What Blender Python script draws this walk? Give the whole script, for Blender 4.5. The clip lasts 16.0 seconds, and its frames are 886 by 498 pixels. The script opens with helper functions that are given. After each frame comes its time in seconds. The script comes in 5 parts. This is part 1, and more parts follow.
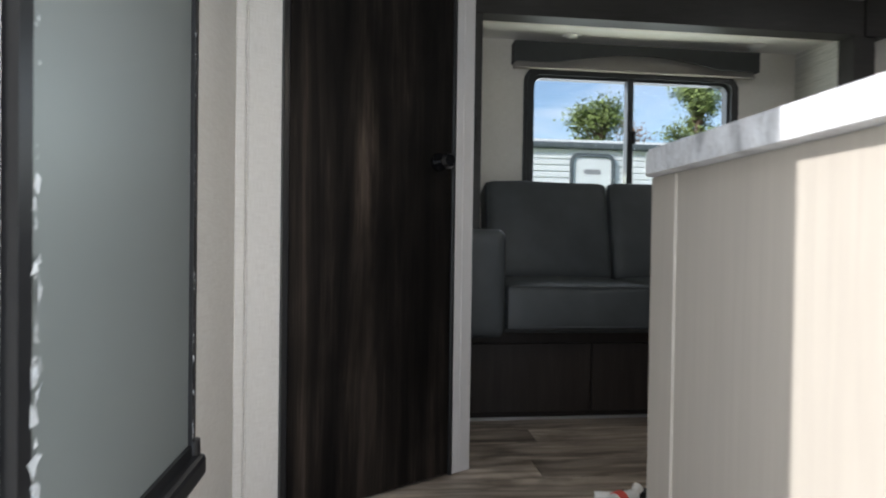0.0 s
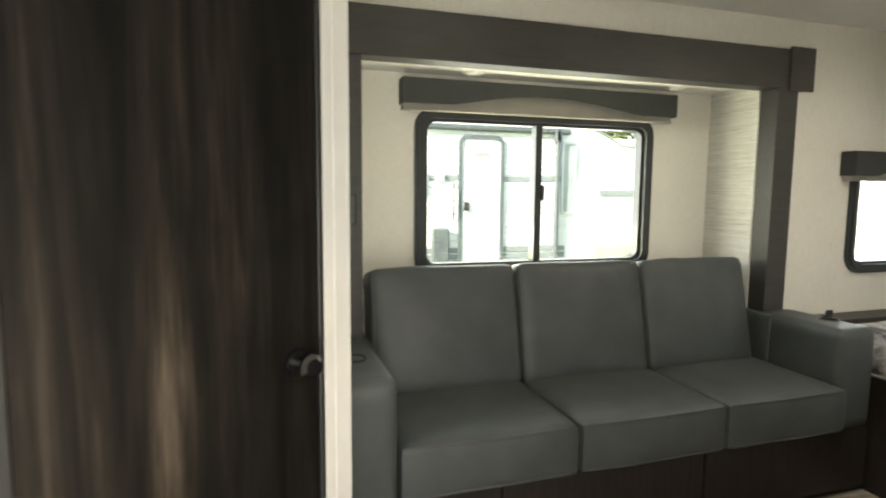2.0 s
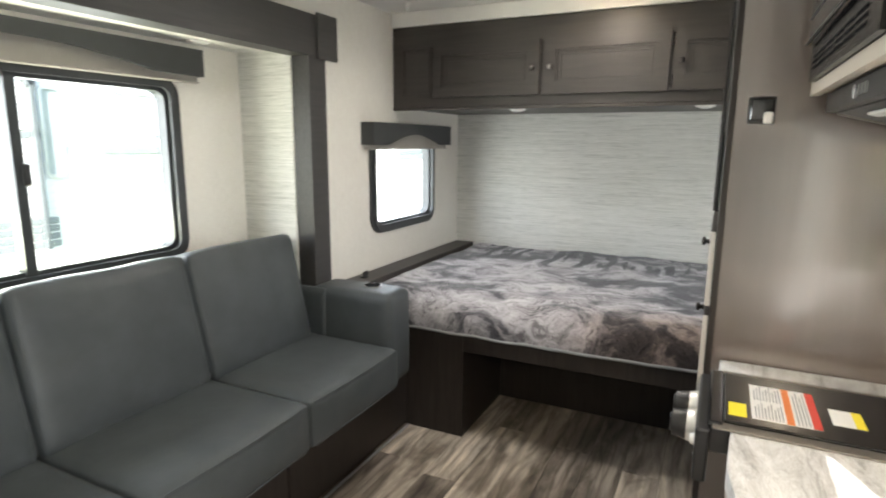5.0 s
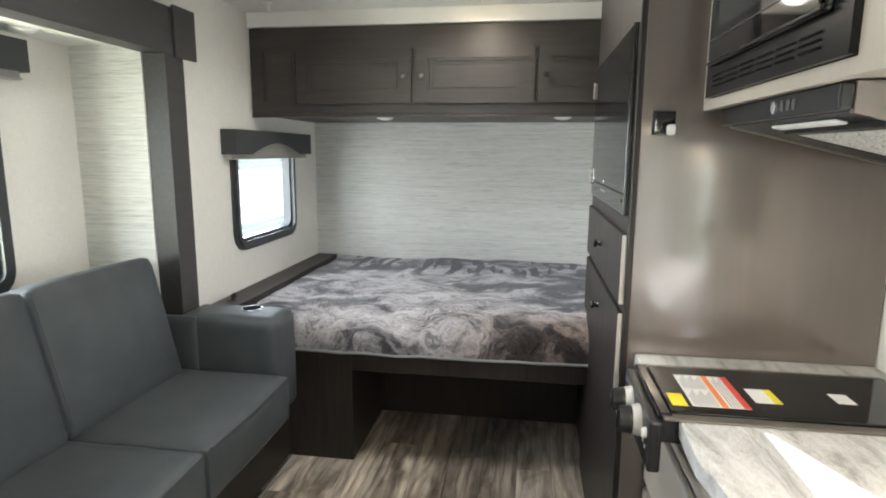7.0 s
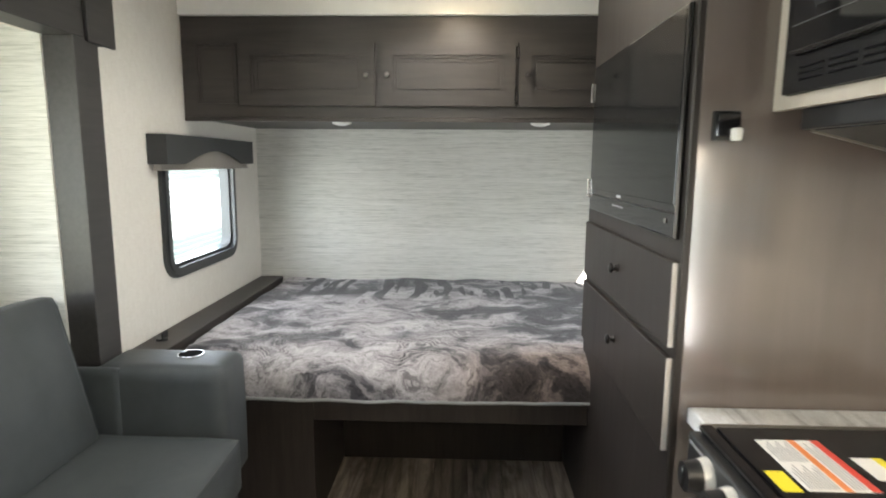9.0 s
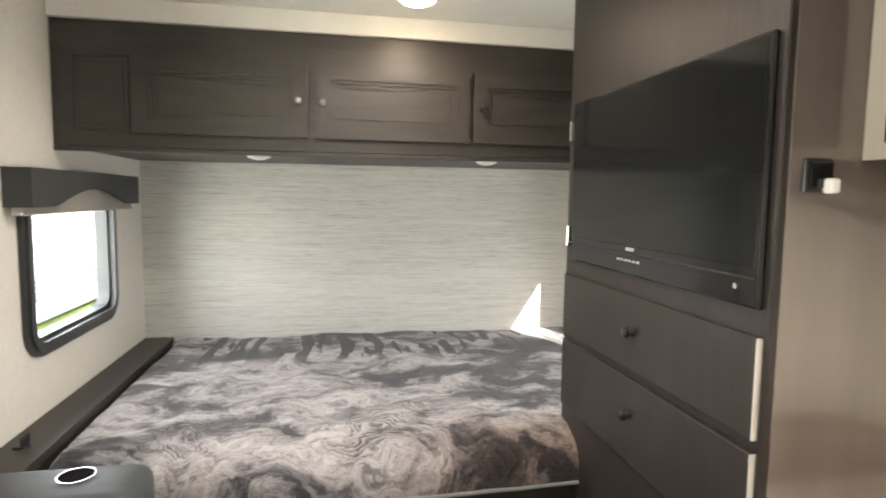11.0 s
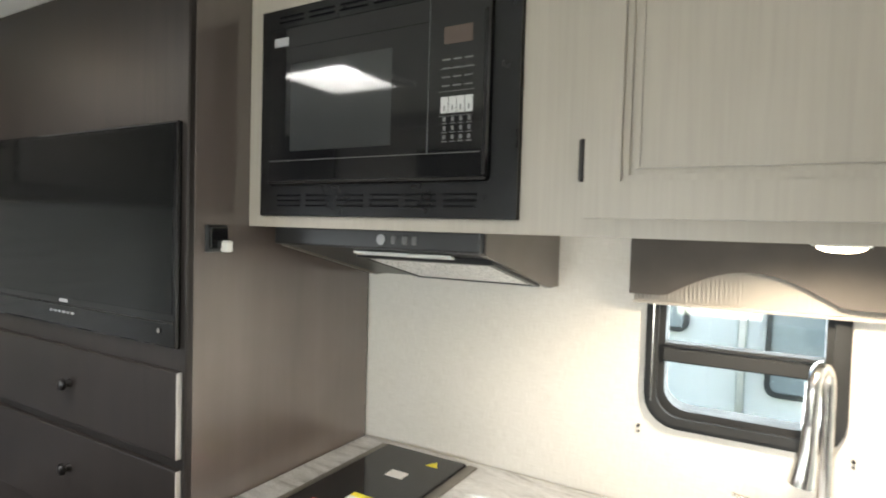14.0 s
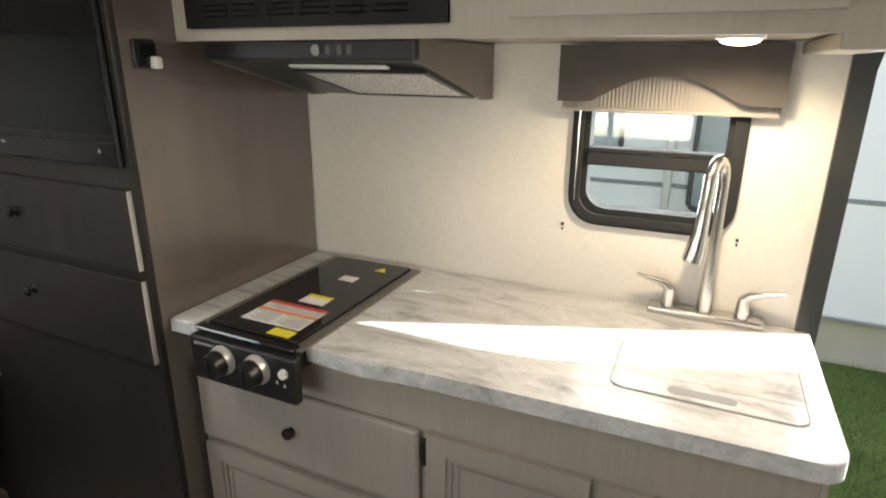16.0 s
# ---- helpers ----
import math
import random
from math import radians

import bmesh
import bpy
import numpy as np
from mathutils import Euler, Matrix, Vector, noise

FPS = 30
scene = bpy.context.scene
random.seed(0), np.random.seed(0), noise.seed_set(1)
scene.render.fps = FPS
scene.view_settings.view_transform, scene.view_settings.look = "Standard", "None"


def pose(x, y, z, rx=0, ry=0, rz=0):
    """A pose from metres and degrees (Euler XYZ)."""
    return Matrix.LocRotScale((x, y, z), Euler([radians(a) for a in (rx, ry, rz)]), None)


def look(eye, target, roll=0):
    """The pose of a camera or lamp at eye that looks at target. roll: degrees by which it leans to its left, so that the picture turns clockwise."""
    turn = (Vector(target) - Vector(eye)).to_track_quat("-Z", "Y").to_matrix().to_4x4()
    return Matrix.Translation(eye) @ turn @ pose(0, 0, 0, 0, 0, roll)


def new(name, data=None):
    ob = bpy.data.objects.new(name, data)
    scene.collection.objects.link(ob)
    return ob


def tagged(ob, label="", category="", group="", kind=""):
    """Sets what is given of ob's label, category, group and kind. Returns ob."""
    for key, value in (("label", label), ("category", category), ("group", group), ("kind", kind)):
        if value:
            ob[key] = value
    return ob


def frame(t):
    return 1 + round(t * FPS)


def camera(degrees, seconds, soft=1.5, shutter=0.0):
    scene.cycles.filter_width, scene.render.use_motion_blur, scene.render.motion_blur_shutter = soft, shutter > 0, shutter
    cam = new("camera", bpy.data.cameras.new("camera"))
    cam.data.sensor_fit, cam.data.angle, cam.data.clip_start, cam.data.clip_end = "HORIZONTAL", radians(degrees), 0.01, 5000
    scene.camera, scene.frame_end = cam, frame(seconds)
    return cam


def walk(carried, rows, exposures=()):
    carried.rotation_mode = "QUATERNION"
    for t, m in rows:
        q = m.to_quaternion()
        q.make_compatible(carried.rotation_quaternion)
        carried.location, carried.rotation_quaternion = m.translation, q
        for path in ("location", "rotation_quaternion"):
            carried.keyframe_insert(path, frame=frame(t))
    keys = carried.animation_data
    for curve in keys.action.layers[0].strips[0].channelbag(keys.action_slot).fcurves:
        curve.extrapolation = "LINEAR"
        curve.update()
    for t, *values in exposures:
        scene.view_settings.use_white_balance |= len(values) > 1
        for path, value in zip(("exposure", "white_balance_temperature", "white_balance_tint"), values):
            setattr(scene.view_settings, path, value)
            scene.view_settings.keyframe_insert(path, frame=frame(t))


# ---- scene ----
cam = camera(75.4, 16.0, soft=1.9, shutter=0.5)
PATH = [
    (0, (0.052, -0.345, 0.766), (0.276, 1.643, 0.741), 0.8),
    (0.5, (0.094, -0.200, 0.896), (0.232, 1.794, 0.822), 1.0),
    (1, (0.114, -0.132, 1.124), (0.347, 1.849, 0.980), 1.5),
    (1.5, (0.119, 0.055, 1.177), (0.605, 1.990, 1.039), 1.3),
    (2, (0.169, 0.260, 1.387), (0.779, 2.153, 1.179), 0.5),
    (2.5, (0.232, 0.404, 1.437), (1.094, 2.194, 1.204), -0.3),
    (3, (0.229, 0.450, 1.477), (1.382, 2.056, 1.175), 0.4),
    (3.5, (0.157, 0.398, 1.467), (1.448, 1.892, 1.151), -0.1),
    (4, (0.128, 0.385, 1.509), (1.591, 1.699, 1.144), -0.2),
    (4.5, (0.300, 0.566, 1.474), (1.937, 1.653, 1.099), 0.4),
    (5, (0.346, 0.678, 1.490), (2.117, 1.532, 1.124), 0.4),
    (7.5, (0.338, 0.985, 1.492), (2.299, 1.223, 1.179), 0.5),
    (8, (0.375, 0.992, 1.470), (2.344, 1.193, 1.182), 0.6),
    (10.5, (1.093, 1.497, 1.525), (3.061, 1.244, 1.280), 0.7),
    (11, (1.068, 1.488, 1.525), (3.024, 1.115, 1.342), 0.8),
    (11.5, (1.135, 1.440, 1.563), (3.036, 0.865, 1.326), 0.3),
    (12, (1.067, 1.389, 1.541), (2.859, 0.519, 1.360), 1.2),
    (12.5, (0.963, 1.329, 1.552), (2.577, 0.156, 1.415), 1.5),
    (13, (0.981, 1.408, 1.574), (2.361, -0.037, 1.478), 1.1),
    (13.5, (0.896, 1.448, 1.623), (2.060, -0.174, 1.508), 1.7),
    (14, (0.834, 1.510, 1.613), (1.847, -0.213, 1.539), 1.6),
    (14.5, (0.781, 1.530, 1.612), (1.721, -0.219, 1.371), 1.0),
    (15, (0.799, 1.563, 1.577), (1.661, -0.204, 1.211), 0.5),
    (15.5, (0.797, 1.580, 1.569), (1.610, -0.173, 1.054), 0.5),
    (16, (0.771, 1.587, 1.556), (1.570, -0.140, 0.941), 0.4),
]
walk(cam, [(t, look(e, g, r)) for t, e, g, r in PATH],
     exposures=[(0.0, 0.40, 6150, 12), (0.5, 0.90, 6700, 10), (1.0, 1.06, 6750, 11), (1.5, 1.5, 7000, 8), (2.0, 2.0, 7500, 6), (2.5, 2.35, 7200, 9), (3.0, 2.45, 6900, 11),
                (5.0, 2.45, 6650, 11), (8.0, 2.42, 6300, 9), (10.5, 2.7, 7150, 13), (11.5, 2.66, 7150, 14), (12.5, 2.55, 6500, 11), (13.0, 2.5, 6350, 10),
                (14.0, 2.2, 6400, 10), (14.5, 2.0, 6350, 10), (15.0, 1.76, 6600, 11), (16.0, 1.48, 7000, 12)])

# ---- world, sun and lamps ----
SUN_AZ = (0.9285, 0.3714)          # horizontal way the sunlight travels
SUN_EL = 30.5
world = bpy.data.worlds.new("world")
scene.world = world
world.use_nodes = True
wn = world.node_tree
sky = wn.nodes.new("ShaderNodeTexSky")
sky.sky_type = "NISHITA"
sky.sun_disc = False
sky.sun_elevation = radians(SUN_EL)
sky.sun_rotation = math.atan2(-SUN_AZ[0], -SUN_AZ[1])
wt = wn.nodes.new("ShaderNodeTexCoord")
wm = wn.nodes.new("ShaderNodeMapping")
wm.inputs["Scale"].default_value = (2.0, 5.0, 9.0)
wc = wn.nodes.new("ShaderNodeTexNoise")
wc.inputs["Scale"].default_value, wc.inputs["Detail"].default_value, wc.inputs["Distortion"].default_value = 1.6, 6, 0.8
wr = wn.nodes.new("ShaderNodeMapRange")
wr.inputs[1].default_value, wr.inputs[2].default_value, wr.inputs[4].default_value = 0.45, 0.75, 0.55
wx = wn.nodes.new("ShaderNodeMix")
wx.data_type = "RGBA"
wx.inputs[7].default_value = (6.5, 6.7, 7.0, 1)
wn.links.new(wt.outputs["Generated"], wm.inputs["Vector"])
wn.links.new(wm.outputs[0], wc.inputs["Vector"])
wn.links.new(wc.outputs["Fac"], wr.inputs[0])
wn.links.new(wr.outputs[0], wx.inputs[0])
wn.links.new(sky.outputs[0], wx.inputs[6])
wn.links.new(wx.outputs[2], wn.nodes["Background"].inputs[0])
wn.nodes["Background"].inputs[1].default_value = 0.15
sun_way = Vector((SUN_AZ[0] * math.cos(radians(SUN_EL)), SUN_AZ[1] * math.cos(radians(SUN_EL)), -math.sin(radians(SUN_EL))))
sd = bpy.data.lights.new("sun", "SUN")
sd.energy, sd.angle, sd.color = 5.0, radians(0.5), (1.0, 0.965, 0.92)
sun = new("sun", sd)
sun.matrix_world = Matrix.Translation((-6, -4, 8)) @ sun_way.to_track_quat("-Z", "Y").to_matrix().to_4x4()


def area(name, place, target, w, h, power, color=(1, 1, 1)):
    d = bpy.data.lights.new(name, "AREA")
    d.shape, d.size, d.size_y, d.energy, d.color = "RECTANGLE", w, h, power, color
    o = new(name, d)
    o.matrix_world = look(place, target)
    return o


# sky light standing in the openings
area("sky_slide_window", (1.465, 2.97, 1.40), (1.465, 0, 1.2), 1.15, 0.6, 5.0, (0.93, 0.97, 1.0))
area("lawn_slide_window", (1.465, 2.93, 1.12), (1.465, 2.35, 1.9), 1.15, 0.25, 3.0, (1.0, 1.0, 0.72))
area("sky_bed_window", (3.59, 2.60, 1.22), (3.59, 0, 1.1), 0.66, 0.48, 2.5, (0.93, 0.97, 1.0))
area("sky_kitchen_window", (0.88, -0.45, 1.36), (0.88, 2, 1.1), 0.6, 0.6, 7, (0.95, 0.98, 1.0))
area("sky_entry_door", (0.10, -0.16, 0.88), (0.10, 2, 0.85), 0.66, 1.6, 7, (0.95, 0.98, 1.0))
area("sky_roof_vent", (2.43, 1.38, 2.285), (2.43, 1.38, 0), 0.34, 0.34, 3.5, (1.0, 0.99, 0.97))
area("sky_far_window", (3.59, -0.12, 1.22), (3.59, 2, 1.1), 0.6, 0.4, 2, (0.95, 0.98, 1.0))




def spot(name, place, power, color, soft):
    d = bpy.data.lights.new(name, "SPOT")
    d.energy, d.color, d.shadow_soft_size, d.spot_size, d.spot_blend = power, color, soft, radians(172), 0.5
    new(name, d).matrix_world = look(place, (place[0], place[1], 0))


# first spot is an added fill in place of roof-vent light on the ceiling
spot("ceiling_lamp_glow", (3.12, 1.20, 2.18), 1.7, (1.0, 0.93, 0.82), 0.06)
spot("puck_glow", (0.75, 0.36, 1.583), 6.2, (1.0, 0.84, 0.62), 0.03)

# ---- materials ----
def nodes_of(name, rough=0.5, metal=0.0, spec=0.5):
    m = bpy.data.materials.new(name)
    m.use_nodes = True
    n, l = m.node_tree.nodes, m.node_tree.links
    b = n["Principled BSDF"]
    b.inputs["Roughness"].default_value = rough
    b.inputs["Metallic"].default_value = metal
    b.inputs["Specular IOR Level"].default_value = spec
    return m, n, l, b


def coords(n, l, scale=(1, 1, 1), kind="Object"):
    tc = n.new("ShaderNodeTexCoord")
    mp = n.new("ShaderNodeMapping")
    mp.inputs["Scale"].default_value = scale
    l.new(tc.outputs[kind], mp.inputs["Vector"])
    return mp.outputs["Vector"]


def noise_tex(n, l, vec, scale, detail=4.0, rough=0.55, dist=0.0):
    t = n.new("ShaderNodeTexNoise")
    t.inputs["Scale"].default_value, t.inputs["Detail"].default_value = scale, detail
    t.inputs["Roughness"].default_value, t.inputs["Distortion"].default_value = rough, dist
    l.new(vec, t.inputs["Vector"])
    return t.outputs["Fac"]


def ramp(n, l, fac, stops):
    r = n.new("ShaderNodeValToRGB")
    e = r.color_ramp.elements
    while len(e) < len(stops):
        e.new(0.5)
    for k, (p, c) in enumerate(stops):
        e[k].position, e[k].color = p, (*c, 1)
    l.new(fac, r.inputs[0])
    return r.outputs[0]


def mix(n, l, a, b, fac, how="MIX"):
    m = n.new("ShaderNodeMix")
    m.data_type, m.blend_type = "RGBA", how
    for sock, v in ((m.inputs[6], a), (m.inputs[7], b), (m.inputs[0], fac)):
        if isinstance(v, (int, float)):
            sock.default_value = v
        elif isinstance(v, tuple):
            sock.default_value = (*v, 1)
        else:
            l.new(v, sock)
    return m.outputs[2]


def bump(n, l, b, height, strength=0.2, distance=0.002):
    u = n.new("ShaderNodeBump")
    u.inputs["Strength"].default_value, u.inputs["Distance"].default_value = strength, distance
    l.new(height, u.inputs["Height"])
    l.new(u.outputs[0], b.inputs["Normal"])


def grain_mat(name, dark, light, scale, rough, wear=0.25, spec=0.5, lo=0.3, hi=0.7, bumps=0.15, vary=False):
    """Wood or foil with its grain along the axis whose scale is smallest."""
    m, n, l, b = nodes_of(name, rough, 0, spec)
    v = coords(n, l, scale)
    if vary:
        oi = n.new("ShaderNodeObjectInfo")
        ad = n.new("ShaderNodeVectorMath")
        cb = n.new("ShaderNodeCombineXYZ")
        mu = n.new("ShaderNodeMath")
        mu.operation, mu.inputs[1].default_value = "MULTIPLY", 57.0
        l.new(oi.outputs["Random"], mu.inputs[0])
        for k in range(3):
            l.new(mu.outputs[0], cb.inputs[k])
        l.new(v, ad.inputs[0])
        l.new(cb.outputs[0], ad.inputs[1])
        v = ad.outputs[0]
    f = noise_tex(n, l, v, 1.0, 6, 0.6, 0.4)
    c = ramp(n, l, f, [(lo, dark), (hi, light)])
    f2 = noise_tex(n, l, coords(n, l), 2.3, 3)
    shade = ramp(n, l, f2, [(0.3, (1 - wear,) * 3), (0.7, (1 + wear * 0.3,) * 3)])
    c = mix(n, l, c, shade, 1.0, "MULTIPLY")
    if vary:
        tone = ramp(n, l, oi.outputs["Random"], [(0.0, (0.72, 0.70, 0.68)), (0.5, (1.0, 0.97, 0.93)), (1.0, (1.25, 1.22, 1.2))])
        c = mix(n, l, c, tone, 1.0, "MULTIPLY")
    l.new(c, b.inputs["Base Color"])
    r = n.new("ShaderNodeMapRange")
    r.inputs[3].default_value, r.inputs[4].default_value = max(0.03, rough - 0.08), rough + 0.1
    l.new(f, r.inputs[0])
    l.new(r.outputs[0], b.inputs["Roughness"])
    bump(n, l, b, f, bumps, 0.001)
    return m


def plain(name, color, rough=0.5, metal=0.0, wear=0.08, scale=9.0, spec=0.5, bumps=0.05):
    m, n, l, b = nodes_of(name, rough, metal, spec)
    f = noise_tex(n, l, coords(n, l), scale, 5)
    c = ramp(n, l, f, [(0.3, tuple(x * (1 - wear) for x in color)), (0.7, tuple(min(1, x * (1 + wear)) for x in color))])
    l.new(c, b.inputs["Base Color"])
    r = n.new("ShaderNodeMapRange")
    r.inputs[3].default_value, r.inputs[4].default_value = max(0.02, rough * 0.85), min(1, rough * 1.15)
    l.new(f, r.inputs[0])
    l.new(r.outputs[0], b.inputs["Roughness"])
    f3 = noise_tex(n, l, coords(n, l), scale * 30, 2)
    bump(n, l, b, f3, bumps, 0.001)
    return m


def linen_mat():
    m, n, l, b = nodes_of("linen_wall", 0.75, 0, 0.3)
    f1 = noise_tex(n, l, coords(n, l, (500, 500, 25)), 1, 2)
    f2 = noise_tex(n, l, coords(n, l, (25, 25, 500)), 1, 2)
    f3 = noise_tex(n, l, coords(n, l), 1.6, 3)
    a = mix(n, l, f1, f2, 0.5)
    c = ramp(n, l, a, [(0.35, (0.68, 0.645, 0.585)), (0.62, (0.80, 0.77, 0.715))])
    c = mix(n, l, c, ramp(n, l, f3, [(0.3, (0.95, 0.95, 0.95)), (0.7, (1.0, 1.0, 1.0))]), 1.0, "MULTIPLY")
    l.new(c, b.inputs["Base Color"])
    bump(n, l, b, a, 0.25, 0.0006)
    return m


def grasscloth_mat():
    m, n, l, b = nodes_of("grasscloth_wall", 0.7, 0, 0.3)
    f1 = noise_tex(n, l, coords(n, l, (2.6, 2.6, 230)), 1, 5, 0.7)
    f2 = noise_tex(n, l, coords(n, l, (14, 14, 420)), 1, 3, 0.6)
    a = mix(n, l, f1, f2, 0.45)
    c = ramp(n, l, a, [(0.36, (0.36, 0.36, 0.335)), (0.48, (0.595, 0.592, 0.555)), (0.64, (0.73, 0.722, 0.685))])
    l.new(c, b.inputs["Base Color"])
    bump(n, l, b, a, 0.3, 0.0008)
    return m


def marble_mat():
    m, n, l, b = nodes_of("marble_laminate", 0.28, 0, 0.5)
    f1 = noise_tex(n, l, coords(n, l, (2.0, 6.5, 3)), 1.6, 8, 0.68, 1.6)
    f2 = noise_tex(n, l, coords(n, l, (4, 11, 5)), 3.5, 6, 0.7, 2.5)
    f3 = noise_tex(n, l, coords(n, l), 60, 3)
    a = ramp(n, l, f1, [(0.36, (0.36, 0.36, 0.365)), (0.46, (0.58, 0.585, 0.59)), (0.58, (0.72, 0.725, 0.73)), (0.72, (0.56, 0.562, 0.565))])
    v = ramp(n, l, f2, [(0.43, (1, 1, 1)), (0.485, (0.72, 0.69, 0.67)), (0.53, (1, 1, 1))])
    c = mix(n, l, a, v, 0.7, "MULTIPLY")
    c = mix(n, l, c, ramp(n, l, f3, [(0.3, (0.93, 0.93, 0.93)), (0.7, (1, 1, 1))]), 1.0, "MULTIPLY")
    l.new(c, b.inputs["Base Color"])
    bump(n, l, b, f3, 0.04, 0.0005)
    return m


def rustic_mat():
    m, n, l, b = nodes_of("rustic_dark_wood", 0.55, 0, 0.12)
    f1 = noise_tex(n, l, coords(n, l, (9.0, 9.0, 0.55)), 1, 6, 0.66, 0.45)
    f2 = noise_tex(n, l, coords(n, l, (90, 90, 3)), 1, 5, 0.6)
    f3 = noise_tex(n, l, coords(n, l, (4, 4, 2.5)), 1, 3, 0.5, 1.0)
    c1 = ramp(n, l, f1, [(0.42, (0.006, 0.0053, 0.0049)), (0.54, (0.016, 0.0131, 0.0114)), (0.64, (0.042, 0.033, 0.027)), (0.77, (0.115, 0.09, 0.072))])
    c2 = ramp(n, l, f2, [(0.3, (0.6, 0.6, 0.6)), (0.7, (1.15, 1.1, 1.05))])
    c3 = ramp(n, l, f3, [(0.3, (0.55, 0.55, 0.55)), (0.65, (1.1, 1.1, 1.1))])
    c = mix(n, l, mix(n, l, c1, c2, 1.0, "MULTIPLY"), c3, 1.0, "MULTIPLY")
    l.new(c, b.inputs["Base Color"])
    bump(n, l, b, f2, 0.12, 0.0008)
    return m


def vinyl_mat():
    m, n, l, b = nodes_of("grey_leatherette", 0.5, 0, 0.35)
    f = noise_tex(n, l, coords(n, l), 7, 5)
    l.new(ramp(n, l, f, [(0.3, (0.047, 0.053, 0.056)), (0.7, (0.065, 0.072, 0.076))]), b.inputs["Base Color"])
    vo = n.new("ShaderNodeTexVoronoi")
    vo.inputs["Scale"].default_value = 420
    l.new(coords(n, l), vo.inputs["Vector"])
    f2 = noise_tex(n, l, coords(n, l), 14, 3)
    h = n.new("ShaderNodeMath")
    h.operation = "MULTIPLY_ADD"
    h.inputs[1].default_value = 0.15
    l.new(vo.outputs["Distance"], h.inputs[0])
    l.new(f2, h.inputs[2])
    bump(n, l, b, h.outputs[0], 0.3, 0.004)
    return m


def calc(n, l, how, a, b, c=None):
    m = n.new("ShaderNodeMath")
    m.operation = how
    for k, v in enumerate((a, b, c)):
        if v is None:
            continue
        if isinstance(v, (int, float)):
            m.inputs[k].default_value = v
        else:
            l.new(v, m.inputs[k])
    return m.outputs[0]


def fade(n, l, v, a, b):
    """0 at a, 1 at b, smooth between."""
    r = n.new("ShaderNodeMapRange")
    r.interpolation_type = "SMOOTHSTEP"
    r.inputs[1].default_value, r.inputs[2].default_value = a, b
    l.new(v, r.inputs[0])
    return r.outputs[0]


def plank_mat():
    """Weathered oak: each plank with its own tone, long cathedral grain and dark streaks."""
    m, n, l, b = nodes_of("weathered_oak_plank", 0.4, 0, 0.45)
    oi = n.new("ShaderNodeObjectInfo")
    off = n.new("ShaderNodeCombineXYZ")
    shift = calc(n, l, "MULTIPLY", oi.outputs["Random"], 57.0)
    for k in range(3):
        l.new(shift, off.inputs[k])
    ad = n.new("ShaderNodeVectorMath")
    l.new(coords(n, l), ad.inputs[0])
    l.new(off.outputs[0], ad.inputs[1])

    def scaled(sc):
        mp = n.new("ShaderNodeMapping")
        mp.inputs["Scale"].default_value = sc
        l.new(ad.outputs[0], mp.inputs["Vector"])
        return mp.outputs[0]

    f1 = noise_tex(n, l, scaled((1.8, 17, 20)), 1, 6, 0.68, 0.6)
    f2 = noise_tex(n, l, scaled((3.0, 6, 7)), 1, 4, 0.55, 0.8)
    w = n.new("ShaderNodeTexWave")
    w.bands_direction = "Y"
    w.inputs["Scale"].default_value, w.inputs["Distortion"].default_value = 4.2, 12.0
    w.inputs["Detail"].default_value, w.inputs["Detail Scale"].default_value = 3.0, 0.9
    l.new(scaled((0.35, 1.2, 1)), w.inputs["Vector"])
    c = ramp(n, l, f1, [(0.30, (0.11, 0.092, 0.078)), (0.46, (0.30, 0.262, 0.225)), (0.66, (0.56, 0.50, 0.43))])
    c = mix(n, l, c, ramp(n, l, w.outputs["Fac"], [(0.0, (0.45, 0.42, 0.39)), (0.25, (0.95, 0.94, 0.93)), (1.0, (1.1, 1.1, 1.1))]), 0.6, "MULTIPLY")
    c = mix(n, l, c, ramp(n, l, f2, [(0.34, (0.45, 0.43, 0.41)), (0.5, (1.0, 1.0, 1.0)), (0.7, (1.15, 1.14, 1.12))]), 0.9, "MULTIPLY")
    tone = ramp(n, l, oi.outputs["Random"], [(0.0, (0.55, 0.53, 0.52)), (0.35, (0.85, 0.82, 0.79)), (0.7, (1.1, 1.07, 1.03)), (1.0, (1.4, 1.38, 1.35))])
    c = mix(n, l, c, tone, 1.0, "MULTIPLY")
    l.new(c, b.inputs["Base Color"])
    r = n.new("ShaderNodeMapRange")
    r.inputs[3].default_value, r.inputs[4].default_value = 0.34, 0.52
    l.new(f1, r.inputs[0])
    l.new(r.outputs[0], b.inputs["Roughness"])
    bump(n, l, b, f1, 0.2, 0.001)
    return m


